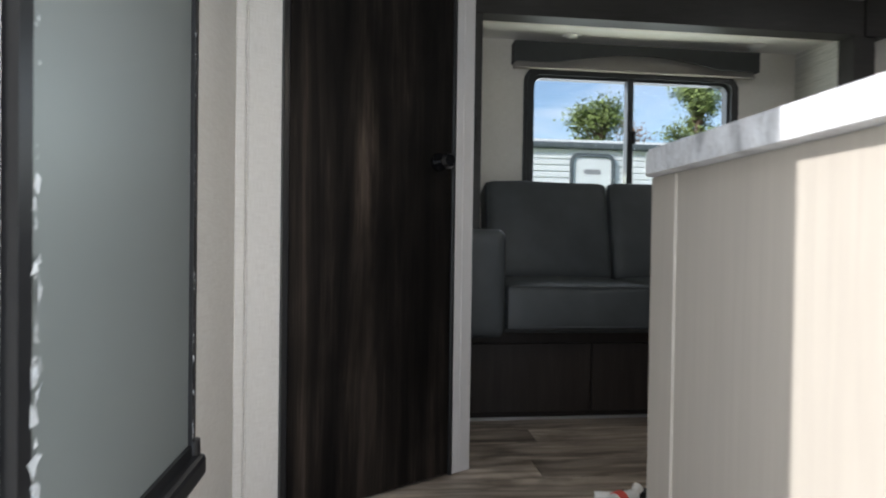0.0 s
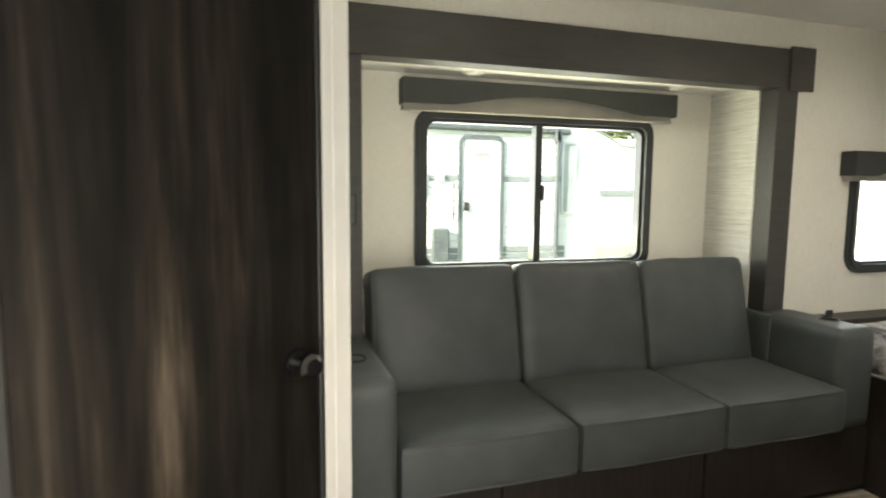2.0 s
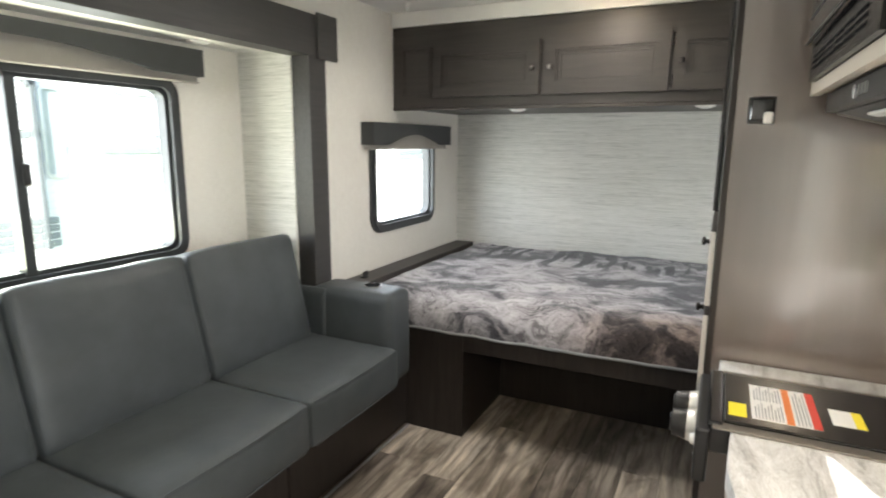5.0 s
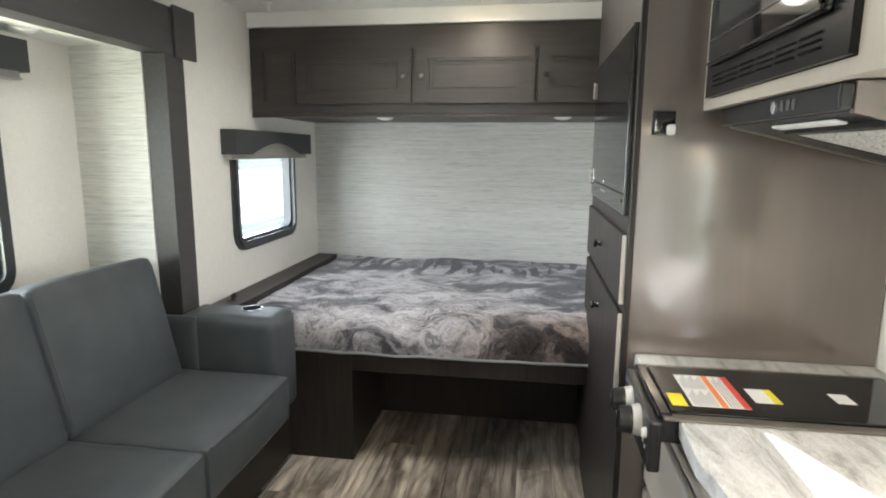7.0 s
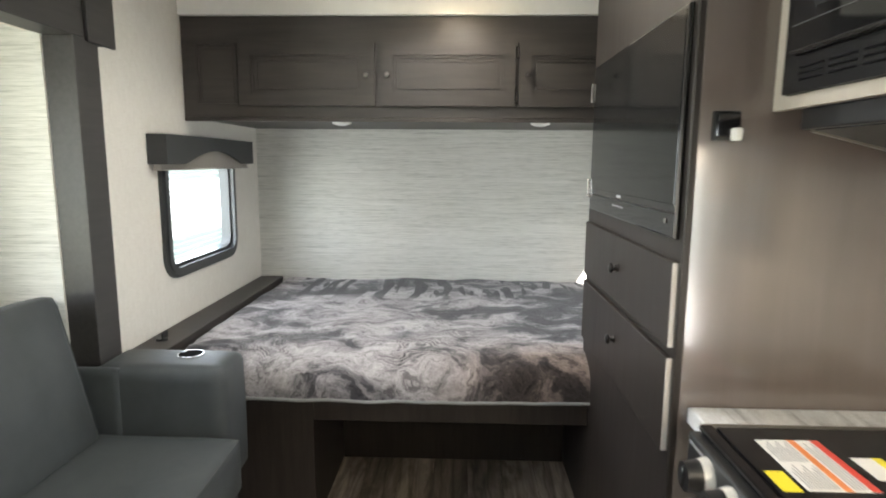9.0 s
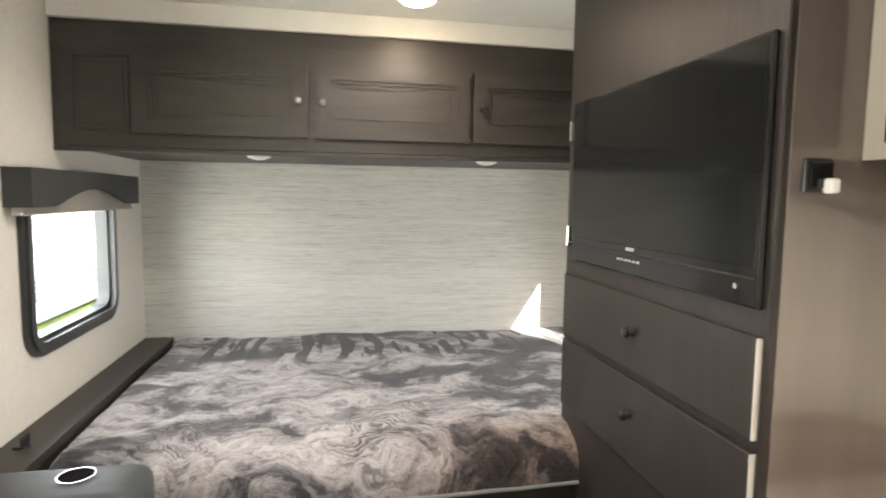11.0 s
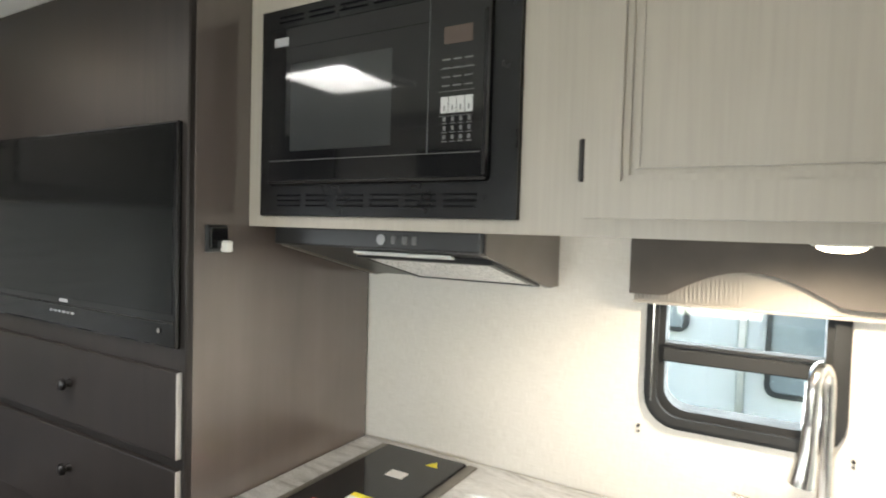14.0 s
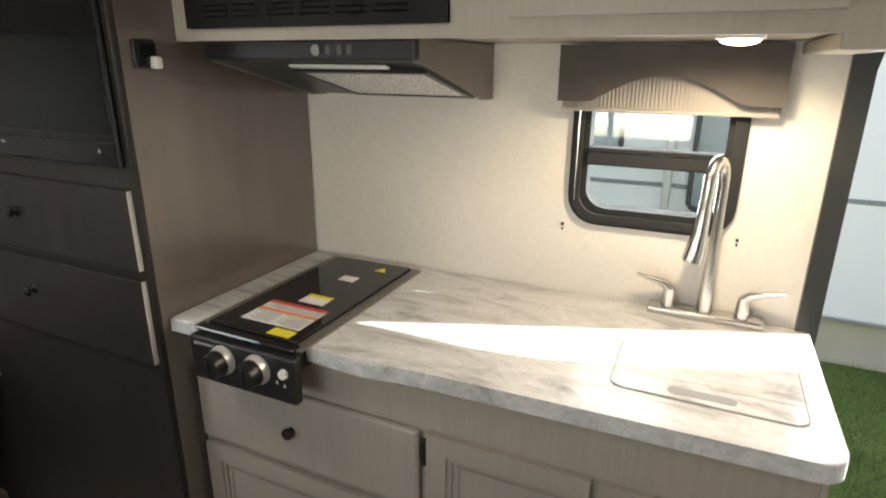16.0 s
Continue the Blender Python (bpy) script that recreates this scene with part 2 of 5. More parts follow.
def blanket_mat():
    """Printed plush: charcoal washes on pale mauve-grey, ringed swirls and rows of dark dabs along the head end."""
    m, n, l, b = nodes_of("marbled_plush", 0.9, 0, 0.1)
    v0 = coords(n, l)
    warp = n.new("ShaderNodeTexNoise")
    warp.inputs["Scale"].default_value, warp.inputs["Detail"].default_value = 3.2, 5
    l.new(v0, warp.inputs["Vector"])
    sc = n.new("ShaderNodeVectorMath")
    sc.operation = "MULTIPLY_ADD"
    sc.inputs[1].default_value = (0.42, 0.42, 0.42)
    l.new(warp.outputs["Color"], sc.inputs[0])
    l.new(v0, sc.inputs[2])

    def scaled(k):
        mp = n.new("ShaderNodeMapping")
        mp.inputs["Scale"].default_value = k
        l.new(sc.outputs[0], mp.inputs["Vector"])
        return mp.outputs[0]

    xyz = n.new("ShaderNodeSeparateXYZ")
    l.new(v0, xyz.inputs[0])
    big = noise_tex(n, l, scaled((4.2, 2.3, 1.5)), 1.0, 7, 0.64, 0.4)
    # the wash lies heavier over the middle and towards the cabinet
    heavy = calc(n, l, "MULTIPLY", fade(n, l, xyz.outputs[1], 2.1, 0.9), fade(n, l, xyz.outputs[0], 2.85, 3.2))
    big = calc(n, l, "MULTIPLY_ADD", heavy, -0.04, big)
    c = ramp(n, l, big, [(0.37, (0.033, 0.033, 0.038)), (0.45, (0.066, 0.064, 0.070)), (0.482, (0.165, 0.157, 0.164)), (0.55, (0.315, 0.298, 0.305)), (0.72, (0.40, 0.38, 0.387))])
    brush = noise_tex(n, l, scaled((30, 12, 16)), 1.0, 6, 0.74, 1.0)
    c = mix(n, l, c, ramp(n, l, brush, [(0.37, (0.26, 0.25, 0.26)), (0.46, (0.9, 0.9, 0.9)), (0.62, (1.4, 1.39, 1.4))]), 0.75, "MULTIPLY")
    dabs = noise_tex(n, l, coords(n, l, (3.0, 15, 3)), 1.0, 1.5, 0.4, 0.15)
    dabs = calc(n, l, "MULTIPLY", fade(n, l, dabs, 0.53, 0.57), fade(n, l, xyz.outputs[0], 3.72, 3.92))
    c = mix(n, l, c, (0.030, 0.030, 0.034), dabs)
    for cx, cy, size in ((3.02, 1.97, 0.05), (3.0, 1.36, 0.07), (3.2, 1.15, 0.05)):
        d = n.new("ShaderNodeVectorMath")
        d.operation = "DISTANCE"
        d.inputs[1].default_value = (cx + 0.2, cy + 0.2, 0.9)
        l.new(sc.outputs[0], d.inputs[0])
        rings = calc(n, l, "SINE", calc(n, l, "MULTIPLY", d.outputs["Value"], 330.0), 0.0)
        patchy = fade(n, l, noise_tex(n, l, scaled((9, 9, 9)), 1.0, 2), 0.44, 0.56)
        near = calc(n, l, "MULTIPLY", fade(n, l, d.outputs["Value"], size + 0.13, size), patchy)
        c = mix(n, l, c, mix(n, l, (0.035, 0.032, 0.035), (0.36, 0.33, 0.33), fade(n, l, rings, -0.3, 0.5)), calc(n, l, "MULTIPLY", near, 0.65))
    brown = calc(n, l, "MULTIPLY", fade(n, l, xyz.outputs[0], 3.1, 2.85), fade(n, l, xyz.outputs[1], 1.4, 0.9))
    c = mix(n, l, c, mix(n, l, c, (0.80, 0.66, 0.56), 1.0, "MULTIPLY"), brown)
    f3 = noise_tex(n, l, coords(n, l, (160, 160, 160)), 1, 2)
    c = mix(n, l, c, ramp(n, l, f3, [(0.3, (0.82, 0.82, 0.82)), (0.7, (1.12, 1.12, 1.12))]), 1.0, "MULTIPLY")
    l.new(c, b.inputs["Base Color"])
    b.inputs["Sheen Weight"].default_value = 0.2
    bump(n, l, b, brush, 0.3, 0.004)
    return m


def glass_mat(name="clear_glass", tint=(0.95, 0.97, 0.97)):
    m = bpy.data.materials.new(name)
    m.use_nodes = True
    n, l = m.node_tree.nodes, m.node_tree.links
    n.remove(n["Principled BSDF"])
    tr, gl, mx = (n.new(k) for k in ("ShaderNodeBsdfTransparent", "ShaderNodeBsdfGlossy", "ShaderNodeMixShader"))
    mx.inputs[0].default_value = 0.06
    tr.inputs[0].default_value = (*tint, 1)
    gl.inputs["Roughness"].default_value = 0.02
    l.new(tr.outputs[0], mx.inputs[1])
    l.new(gl.outputs[0], mx.inputs[2])
    l.new(mx.outputs[0], n["Material Output"].inputs[0])
    return m


def glow_mat(name, color, strength):
    m, n, l, b = nodes_of(name, 0.4)
    b.inputs["Base Color"].default_value = (0.9, 0.9, 0.88, 1)
    b.inputs["Emission Color"].default_value = (*color, 1)
    b.inputs["Emission Strength"].default_value = strength
    return m


def lid_mat():
    m = bpy.data.materials.new("milky_vent_lid")
    m.use_nodes = True
    n, l = m.node_tree.nodes, m.node_tree.links
    t, mx = n.new("ShaderNodeBsdfTranslucent"), n.new("ShaderNodeMixShader")
    t.inputs[0].default_value = (0.75, 0.75, 0.73, 1)
    mx.inputs[0].default_value = 0.6
    n["Principled BSDF"].inputs["Base Color"].default_value = (0.75, 0.75, 0.73, 1)
    l.new(n["Principled BSDF"].outputs[0], mx.inputs[1])
    l.new(t.outputs[0], mx.inputs[2])
    l.new(mx.outputs[0], n["Material Output"].inputs[0])
    return m


def grass_mat():
    m, n, l, b = nodes_of("lawn", 0.9, 0, 0.2)
    f = noise_tex(n, l, coords(n, l), 1.2, 6)
    f2 = noise_tex(n, l, coords(n, l), 70, 4)
    c = ramp(n, l, f, [(0.35, (0.085, 0.125, 0.03)), (0.55, (0.12, 0.18, 0.045)), (0.75, (0.21, 0.21, 0.09))])
    c = mix(n, l, c, ramp(n, l, f2, [(0.3, (0.5, 0.5, 0.5)), (0.7, (1.35, 1.35, 1.3))]), 1.0, "MULTIPLY")
    l.new(c, b.inputs["Base Color"])
    bump(n, l, b, f2, 0.8, 0.03)
    return m


LINEN, GRASSCLOTH, MARBLE, RUSTIC, VINYL, BLANKET, GLASS = linen_mat(), grasscloth_mat(), marble_mat(), rustic_mat(), vinyl_mat(), blanket_mat(), glass_mat()
TINTED = glass_mat("tinted_glass", (0.86, 0.90, 0.90))
CEIL = plain("white_ceiling_panel", (0.80, 0.79, 0.76), 0.6, 0, 0.03)
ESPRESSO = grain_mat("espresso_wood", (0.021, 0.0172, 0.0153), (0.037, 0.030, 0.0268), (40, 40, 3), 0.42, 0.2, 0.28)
# same wood with level grain, its base lightened to carry the overhead cabinet's sheen
ESPRESSO_SHEEN = grain_mat("espresso_wood_level_sheen", (0.034, 0.0288, 0.0258), (0.056, 0.0475, 0.0425), (40, 3, 40), 0.46, 0.2, 0.5)
TRIM = grain_mat("charcoal_slide_trim", (0.032, 0.030, 0.029), (0.05, 0.047, 0.045), (6, 60, 60), 0.5, 0.2)
UMBER = grain_mat("umber_side_panel", (0.118, 0.095, 0.084), (0.150, 0.122, 0.109), (14, 14, 0.9), 0.22, 0.15, 0.9, 0.1, 0.9, 0.02)
UMBER.node_tree.nodes["Principled BSDF"].inputs["Coat Weight"].default_value = 1.0
UMBER.node_tree.nodes["Principled BSDF"].inputs["Coat Roughness"].default_value = 0.10
GREIGE = grain_mat("greige_wood", (0.375, 0.338, 0.288), (0.425, 0.384, 0.328), (110, 110, 3), 0.4, 0.06, 0.4, 0.25, 0.75)
PALE = grain_mat("pale_panel", (0.56, 0.52, 0.465), (0.66, 0.62, 0.565), (150, 150, 6), 0.45, 0.06, 0.4, 0.25, 0.75)
PLANK = plank_mat()
JOINT = plain("floor_joint", (0.05, 0.043, 0.036), 0.8)
EDGE = plain("pale_edge_band", (0.52, 0.50, 0.48), 0.35, 0, 0.06)
WHITE = plain("white_plastic", (0.78, 0.77, 0.74), 0.4, 0, 0.03)
TRIMWHITE = plain("white_corner_trim", (0.56, 0.54, 0.525), 0.45, 0, 0.04)
BLACK = plain("black_plastic", (0.016, 0.016, 0.017), 0.35, 0, 0.1)
GLOSSBLACK = plain("black_glass", (0.008, 0.008, 0.009), 0.06, 0, 0.05, 3, 0.6, 0.0)
SCREEN = plain("screen_black", (0.006, 0.0065, 0.0065), 0.09, 0, 0.05, 3, 0.5, 0.0)
MWGLASS = plain("oven_window_glass", (0.035, 0.037, 0.038), 0.05, 0, 0.05, 3, 0.6, 0.0)
WELL = plain("cup_well_black", (0.006, 0.006, 0.007), 0.9, 0, 0.1, 9, 0.05)
WINMATTE = plain("matte_black_window_frame", (0.03, 0.031, 0.032), 0.75, 0, 0.1, 6, 0.2)
WINFRAME = plain("black_window_frame", (0.035, 0.038, 0.04), 0.38, 0, 0.1)
CHROME = plain("brushed_nickel", (0.62, 0.60, 0.57), 0.22, 1.0, 0.05)
SATIN = plain("satin_silver", (0.72, 0.71, 0.69), 0.32, 0.45, 0.06)
PEWTER = plain("aged_pewter", (0.22, 0.21, 0.20), 0.34, 1.0, 0.1)
DARKMETAL = plain("dark_bronze", (0.05, 0.046, 0.045), 0.3, 0.8, 0.1)
COOKRIM = plain("brushed_bronze_rim", (0.20, 0.185, 0.165), 0.35, 0.6, 0.1)
HOOD = plain("bronze_hood_metal", (0.21, 0.185, 0.165), 0.3, 0.45, 0.08)
STEEL = plain("grey_fridge_panel", (0.26, 0.285, 0.272), 0.38, 0.25, 0.05, 2)
VALANCE = plain("charcoal_valance_cloth", (0.045, 0.047, 0.048), 0.65, 0, 0.12, 14, 0.4, 0.4)
VALANCE_T = plain("taupe_valance_cloth", (0.088, 0.079, 0.071), 0.8, 0, 0.1, 14, 0.3, 0.5)
PLEAT = plain("pleated_shade_cloth", (0.37, 0.345, 0.31), 0.85, 0, 0.06)
TAG_WHITE = plain("label_white", (0.75, 0.74, 0.72), 0.5, 0, 0.02)
TAG_PALE = plain("key_pale_grey", (0.46, 0.46, 0.45), 0.5, 0, 0.02)
TAG_RED = plain("label_red", (0.62, 0.07, 0.05), 0.5, 0, 0.02)
TAG_ORANGE = plain("label_orange", (0.72, 0.22, 0.07), 0.5, 0, 0.02)
TAG_YELLOW = plain("label_yellow", (0.78, 0.66, 0.04), 0.5, 0, 0.02)
KEYPRINT = plain("key_print", (0.10, 0.10, 0.10), 0.5, 0, 0.02)
OVENTRIM = plain("black_oven_trim", (0.011, 0.011, 0.012), 0.25, 0, 0.15, 12, 0.35)
DISPLAY = plain("unlit_display", (0.09, 0.065, 0.055), 0.25, 0, 0.05)
TAG_GREY = plain("label_print", (0.30, 0.30, 0.31), 0.6, 0, 0.02)
MESHMETAL = plain("aluminium_filter", (0.92, 0.91, 0.89), 0.28, 0.25, 0.35, 170, 0.8, 1.0)
LAMP_ON = glow_mat("lamp_lens_lit", (1.0, 0.80, 0.52), 7.0)
LAMP_OFF = plain("lamp_lens", (0.78, 0.78, 0.76), 0.3, 0, 0.02)
GRASS = grass_mat()
LID = lid_mat()
SIDING = plain("white_siding", (0.80, 0.81, 0.80), 0.4, 0, 0.05, 1.5)
SIDING_G = plain("grey_siding_band", (0.22, 0.245, 0.25), 0.4, 0, 0.05, 1.5)
SKIRT = plain("beige_skirt", (0.42, 0.39, 0.31), 0.6, 0, 0.08, 2)
FARPANE = plain("far_window_glass", (0.30, 0.34, 0.35), 0.12, 0, 0.1, 1.5)
FRAMEGREY = plain("dark_grey_door_trim", (0.10, 0.115, 0.12), 0.45, 0, 0.1)
ALU = plain("aluminium_trim", (0.55, 0.56, 0.57), 0.35, 0.8, 0.08)
LEAF = plain("pine_leaf", (0.17, 0.22, 0.06), 0.7, 0, 0.5, 1.2)
LEAF2 = plain("autumn_leaf", (0.24, 0.13, 0.05), 0.7, 0, 0.4, 1.2)
BARK = plain("bark", (0.12, 0.085, 0.06), 0.9, 0, 0.3, 10, 0.2, 0.6)
TYRE = plain("tyre_rubber", (0.02, 0.02, 0.02), 0.8)
HEM = plain("pale_hem_cloth", (0.20, 0.205, 0.20), 0.85, 0, 0.12, 20)
FILM = plain("clear_film_scrap", (0.6, 0.62, 0.62), 0.15, 0, 0.3, 40, 0.6, 0.5)


# ---- mesh building ----
class Build:
    """Collects geometry in world metres, then makes one mesh object of it."""

    def __init__(self):
        self.bm = bmesh.new()

    def box(self, x0, x1, y0, y1, z0, z1, bevel=0.002, seg=1, turn=None):
        made = bmesh.ops.create_cube(self.bm, size=1.0)["verts"]
        mid = Vector(((x0 + x1) / 2, (y0 + y1) / 2, (z0 + z1) / 2))
        for v in made:
            v.co = Vector((v.co.x * (x1 - x0), v.co.y * (y1 - y0), v.co.z * (z1 - z0))) + mid
        if turn is not None:
            bmesh.ops.transform(self.bm, matrix=turn, verts=made)
        if bevel > 0:
            edges = list({e for v in made for e in v.link_edges})
            bmesh.ops.bevel(self.bm, geom=edges, offset=bevel, segments=seg, profile=0.5, affect="EDGES", clamp_overlap=True)
        return self

    def cyl(self, a, b, r0, r1=None, seg=16):
        a, b = Vector(a), Vector(b)
        m = Matrix.Translation((a + b) / 2) @ (b - a).to_track_quat("Z", "Y").to_matrix().to_4x4()
        bmesh.ops.create_cone(self.bm, cap_ends=True, segments=seg, radius1=r0, radius2=r0 if r1 is None else r1, depth=(b - a).length, matrix=m)
        return self

    def ball(self, c, r, sx=1, sy=1, sz=1, seg=14):
        m = Matrix.Translation(c) @ Matrix.Diagonal((sx, sy, sz, 1))
        bmesh.ops.create_uvsphere(self.bm, u_segments=seg, v_segments=max(6, seg // 2 + 1), radius=r, matrix=m)
        return self

    def prism(self, pts, axis, a, b):
        """Extrudes a flat outline. axis x: pts are (y, z); y: (x, z); z: (x, y)."""
        def at(p, d):
            return {"x": (d, p[0], p[1]), "y": (p[0], d, p[1]), "z": (p[0], p[1], d)}[axis]
        lo = [self.bm.verts.new(at(p, a)) for p in pts]
        hi = [self.bm.verts.new(at(p, b)) for p in pts]
        self.bm.faces.new(lo)
        self.bm.faces.new(hi)
        for k in range(len(pts)):
            j = (k + 1) % len(pts)
            self.bm.faces.new((lo[k], lo[j], hi[j], hi[k]))
        return self

    def ring(self, outer, inner, axis, a, b):
        """A frame between two outlines of as many points."""
        def at(p, d):
            return {"x": (d, p[0], p[1]), "y": (p[0], d, p[1]), "z": (p[0], p[1], d)}[axis]
        rows = [[self.bm.verts.new(at(p, d)) for p in o] for o, d in ((outer, a), (outer, b), (inner, b), (inner, a))]
        for r in range(4):
            s, t = rows[r], rows[(r + 1) % 4]
            for k in range(len(s)):
                j = (k + 1) % len(s)
                self.bm.faces.new((s[k], s[j], t[j], t[k]))
        return self

    def tube(self, pts, r, seg=10):
        pts = [Vector(p) for p in pts]
        rows = []
        for k, p in enumerate(pts):
            way = (pts[min(k + 1, len(pts) - 1)] - pts[max(k - 1, 0)]).normalized()
            q = way.to_track_quat("Z", "Y")
            rr = r[k] if isinstance(r, (list, tuple)) else r
            rows.append([self.bm.verts.new(p + q @ Vector((rr * math.cos(a), rr * math.sin(a), 0))) for a in (2 * math.pi * i / seg for i in range(seg))])
        for s, t in zip(rows, rows[1:]):
            best = min(range(seg), key=lambda o: sum((s[i].co - t[(i + o) % seg].co).length for i in range(seg)))
            for i in range(seg):
                self.bm.faces.new((s[i], s[(i + 1) % seg], t[(i + 1 + best) % seg], t[(i + best) % seg]))
        self.bm.faces.new(rows[0])
        self.bm.faces.new(rows[-1])
        return self

    def pillow(self, x0, x1, y0, y1, z0, z1, r=0.04, bulge=(0, 0, 0), cuts=10, m=None, wave=0.0, seed=0):
        """A soft box with rounded edges and swollen faces."""
        g = bmesh.new()
        bmesh.ops.create_cube(g, size=2.0)
        bmesh.ops.subdivide_edges(g, edges=g.edges[:], cuts=cuts, use_grid_fill=True)
        h = Vector(((x1 - x0) / 2, (y1 - y0) / 2, (z1 - z0) / 2))
        c = Vector(((x0 + x1) / 2, (y0 + y1) / 2, (z0 + z1) / 2))
        for v in g.verts:
            u = v.co.copy()
            u = Vector([math.copysign(abs(t) ** 0.75, t) if abs(t) < 1 else t for t in u])
            p = Vector((u.x * h.x, u.y * h.y, u.z * h.z))
            q = Vector([max(-(h[k] - r), min(h[k] - r, p[k])) for k in range(3)])
            d = p - q
            if d.length > 1e-9:
                p = q + d.normalized() * r
            for k in range(3):
                o = [j for j in range(3) if j != k]
                p[k] += u[k] * bulge[k] * (1 - u[o[0]] ** 2) * (1 - u[o[1]] ** 2)
            if wave:
                p += Vector((0, 0, 1)) * wave * noise.noise(Vector((p.x * 6 + seed, p.y * 6, p.z * 6)))
            v.co = p + c
        if m is not None:
            bmesh.ops.transform(g, matrix=m, verts=g.verts[:])
        tmp = bpy.data.meshes.new("tmp")
        g.to_mesh(tmp)
        g.free()
        self.bm.from_mesh(tmp)
        bpy.data.meshes.remove(tmp)
        return self

    def ob(self, name, mat, parent=None, smooth=False, label="", origin=None):
        bmesh.ops.recalc_face_normals(self.bm, faces=self.bm.faces[:])
        me = bpy.data.meshes.new(name)
        self.bm.to_mesh(me)
        self.bm.free()
        me.materials.append(mat)
        if smooth:
            me.polygons.foreach_set("use_smooth", [True] * len(me.polygons))
            me.set_sharp_from_angle(angle=radians(42))
        o = new(name, me)
        if parent is not None:
            o.parent = parent
            o.matrix_parent_inverse = parent.matrix_basis.inverted()
        if label:
            o["label"] = label
        return o


def base(name, x, y, z, label, category, group=""):
    e = new(name)
    e.matrix_basis = Matrix.Translation((x, y, z))
    e.empty_display_size = 0.1
    return tagged(e, label, category, group)


def rrect(x0, x1, z0, z1, r, k=5):
    """Outline of a rectangle with rounded corners."""
    out = []
    for cx, cz, a0 in ((x1 - r, z1 - r, 0), (x0 + r, z1 - r, 90), (x0 + r, z0 + r, 180), (x1 - r, z0 + r, 270)):
        for i in range(k + 1):
            a = radians(a0 + 90 * i / k)
            out.append((cx + r * math.cos(a), cz + r * math.sin(a)))
    return out


def slab(name, axis, d0, d1, u0, u1, z0, z1, holes, mat, label=""):
    """A wall or ceiling slab across the axis, with holes (u0, u1, z0, z1) through it, as one mesh."""
    us = sorted({u0, u1, *(h[0] for h in holes), *(h[1] for h in holes)})
    zs = sorted({z0, z1, *(h[2] for h in holes), *(h[3] for h in holes)})
    full = {(i, j) for i in range(len(us) - 1) for j in range(len(zs) - 1)
            if not any(h[0] <= us[i] and us[i + 1] <= h[1] and h[2] <= zs[j] and zs[j + 1] <= h[3] for h in holes)}
    b = Build()
    cache = {}

    def v(u, d, z):
        p = {"y": (u, d, z), "x": (d, u, z), "z": (u, z, d)}[axis]
        if p not in cache:
            cache[p] = b.bm.verts.new(p)
        return cache[p]

    for i, j in full:
        a, c, e, f = us[i], us[i + 1], zs[j], zs[j + 1]
        for d in (d0, d1):
            b.bm.faces.new((v(a, d, e), v(c, d, e), v(c, d, f), v(a, d, f)))
        for di, dj, p, q in ((-1, 0, (a, e), (a, f)), (1, 0, (c, e), (c, f)), (0, -1, (a, e), (c, e)), (0, 1, (a, f), (c, f))):
            if (i + di, j + dj) not in full:
                b.bm.faces.new((v(p[0], d0, p[1]), v(q[0], d0, q[1]), v(q[0], d1, q[1]), v(p[0], d1, p[1])))
    return tagged(b.ob(name, mat), label, "", "", "structure")


# ---- the shell of the trailer ----
CEIL_Z, W, FRONT, REAR = 2.22, 2.485, 4.33, -1.3
KW = (0.717, 1.090, 1.158, 1.54)        # kitchen window hole
BW = (3.16, 3.88, 1.00, 1.50)        # bed window hole
FW = (3.06, 3.73, 1.00, 1.53)        # window on the far side of the bed
SWN = (0.888, 2.077, 1.02, 1.712)       # slide window hole
slab("wall_kitchen", "y", -0.05, 0.0, REAR, FRONT, 0, CEIL_Z, [(-0.235, 0.465, 0.0, 1.75), KW, FW], LINEN, "off-white linen-textured kitchen side wall")
slab("wall_slide_side", "y", W, W + 0.05, REAR, FRONT, 0, CEIL_Z, [(0.53, 2.486, 0.0, 1.88), BW], LINEN, "off-white linen-textured wall around the slide-out")
slab("wall_front", "x", FRONT, FRONT + 0.05, -0.05, W + 0.05, 0, CEIL_Z, [], GRASSCLOTH, "pale grey grasscloth wallpaper behind the bed")
slab("wall_rear", "x", REAR - 0.05, REAR, -0.05, W + 0.05, 0, CEIL_Z, [], LINEN, "plain rear wall")
slab("wall_slide_back", "y", 2.80, 2.85, 0.48, 2.52, 0, 1.94, [SWN], LINEN, "off-white back wall of the slide-out")
slab("wall_slide_left", "x", 0.48, 0.53, W + 0.05, 2.80, 0, 1.94, [], LINEN, "off-white end wall of the slide-out")
slab("wall_slide_right", "x", 2.4835, 2.52, W + 0.0005, 2.80, 0, 1.94, [], GRASSCLOTH, "grasscloth-papered end wall of the slide-out")
slab("ceiling_slide", "z", 1.90, 1.94, 0.53, 2.486, W + 0.05, 2.80, [], CEIL, "white ceiling of the slide-out")
slab("ceiling", "z", CEIL_Z, CEIL_Z + 0.06, REAR - 0.05, FRONT + 0.05, -0.05, W + 0.05, [(2.25, 2.61, 1.20, 1.56)], CEIL, "white panelled ceiling with a roof vent")
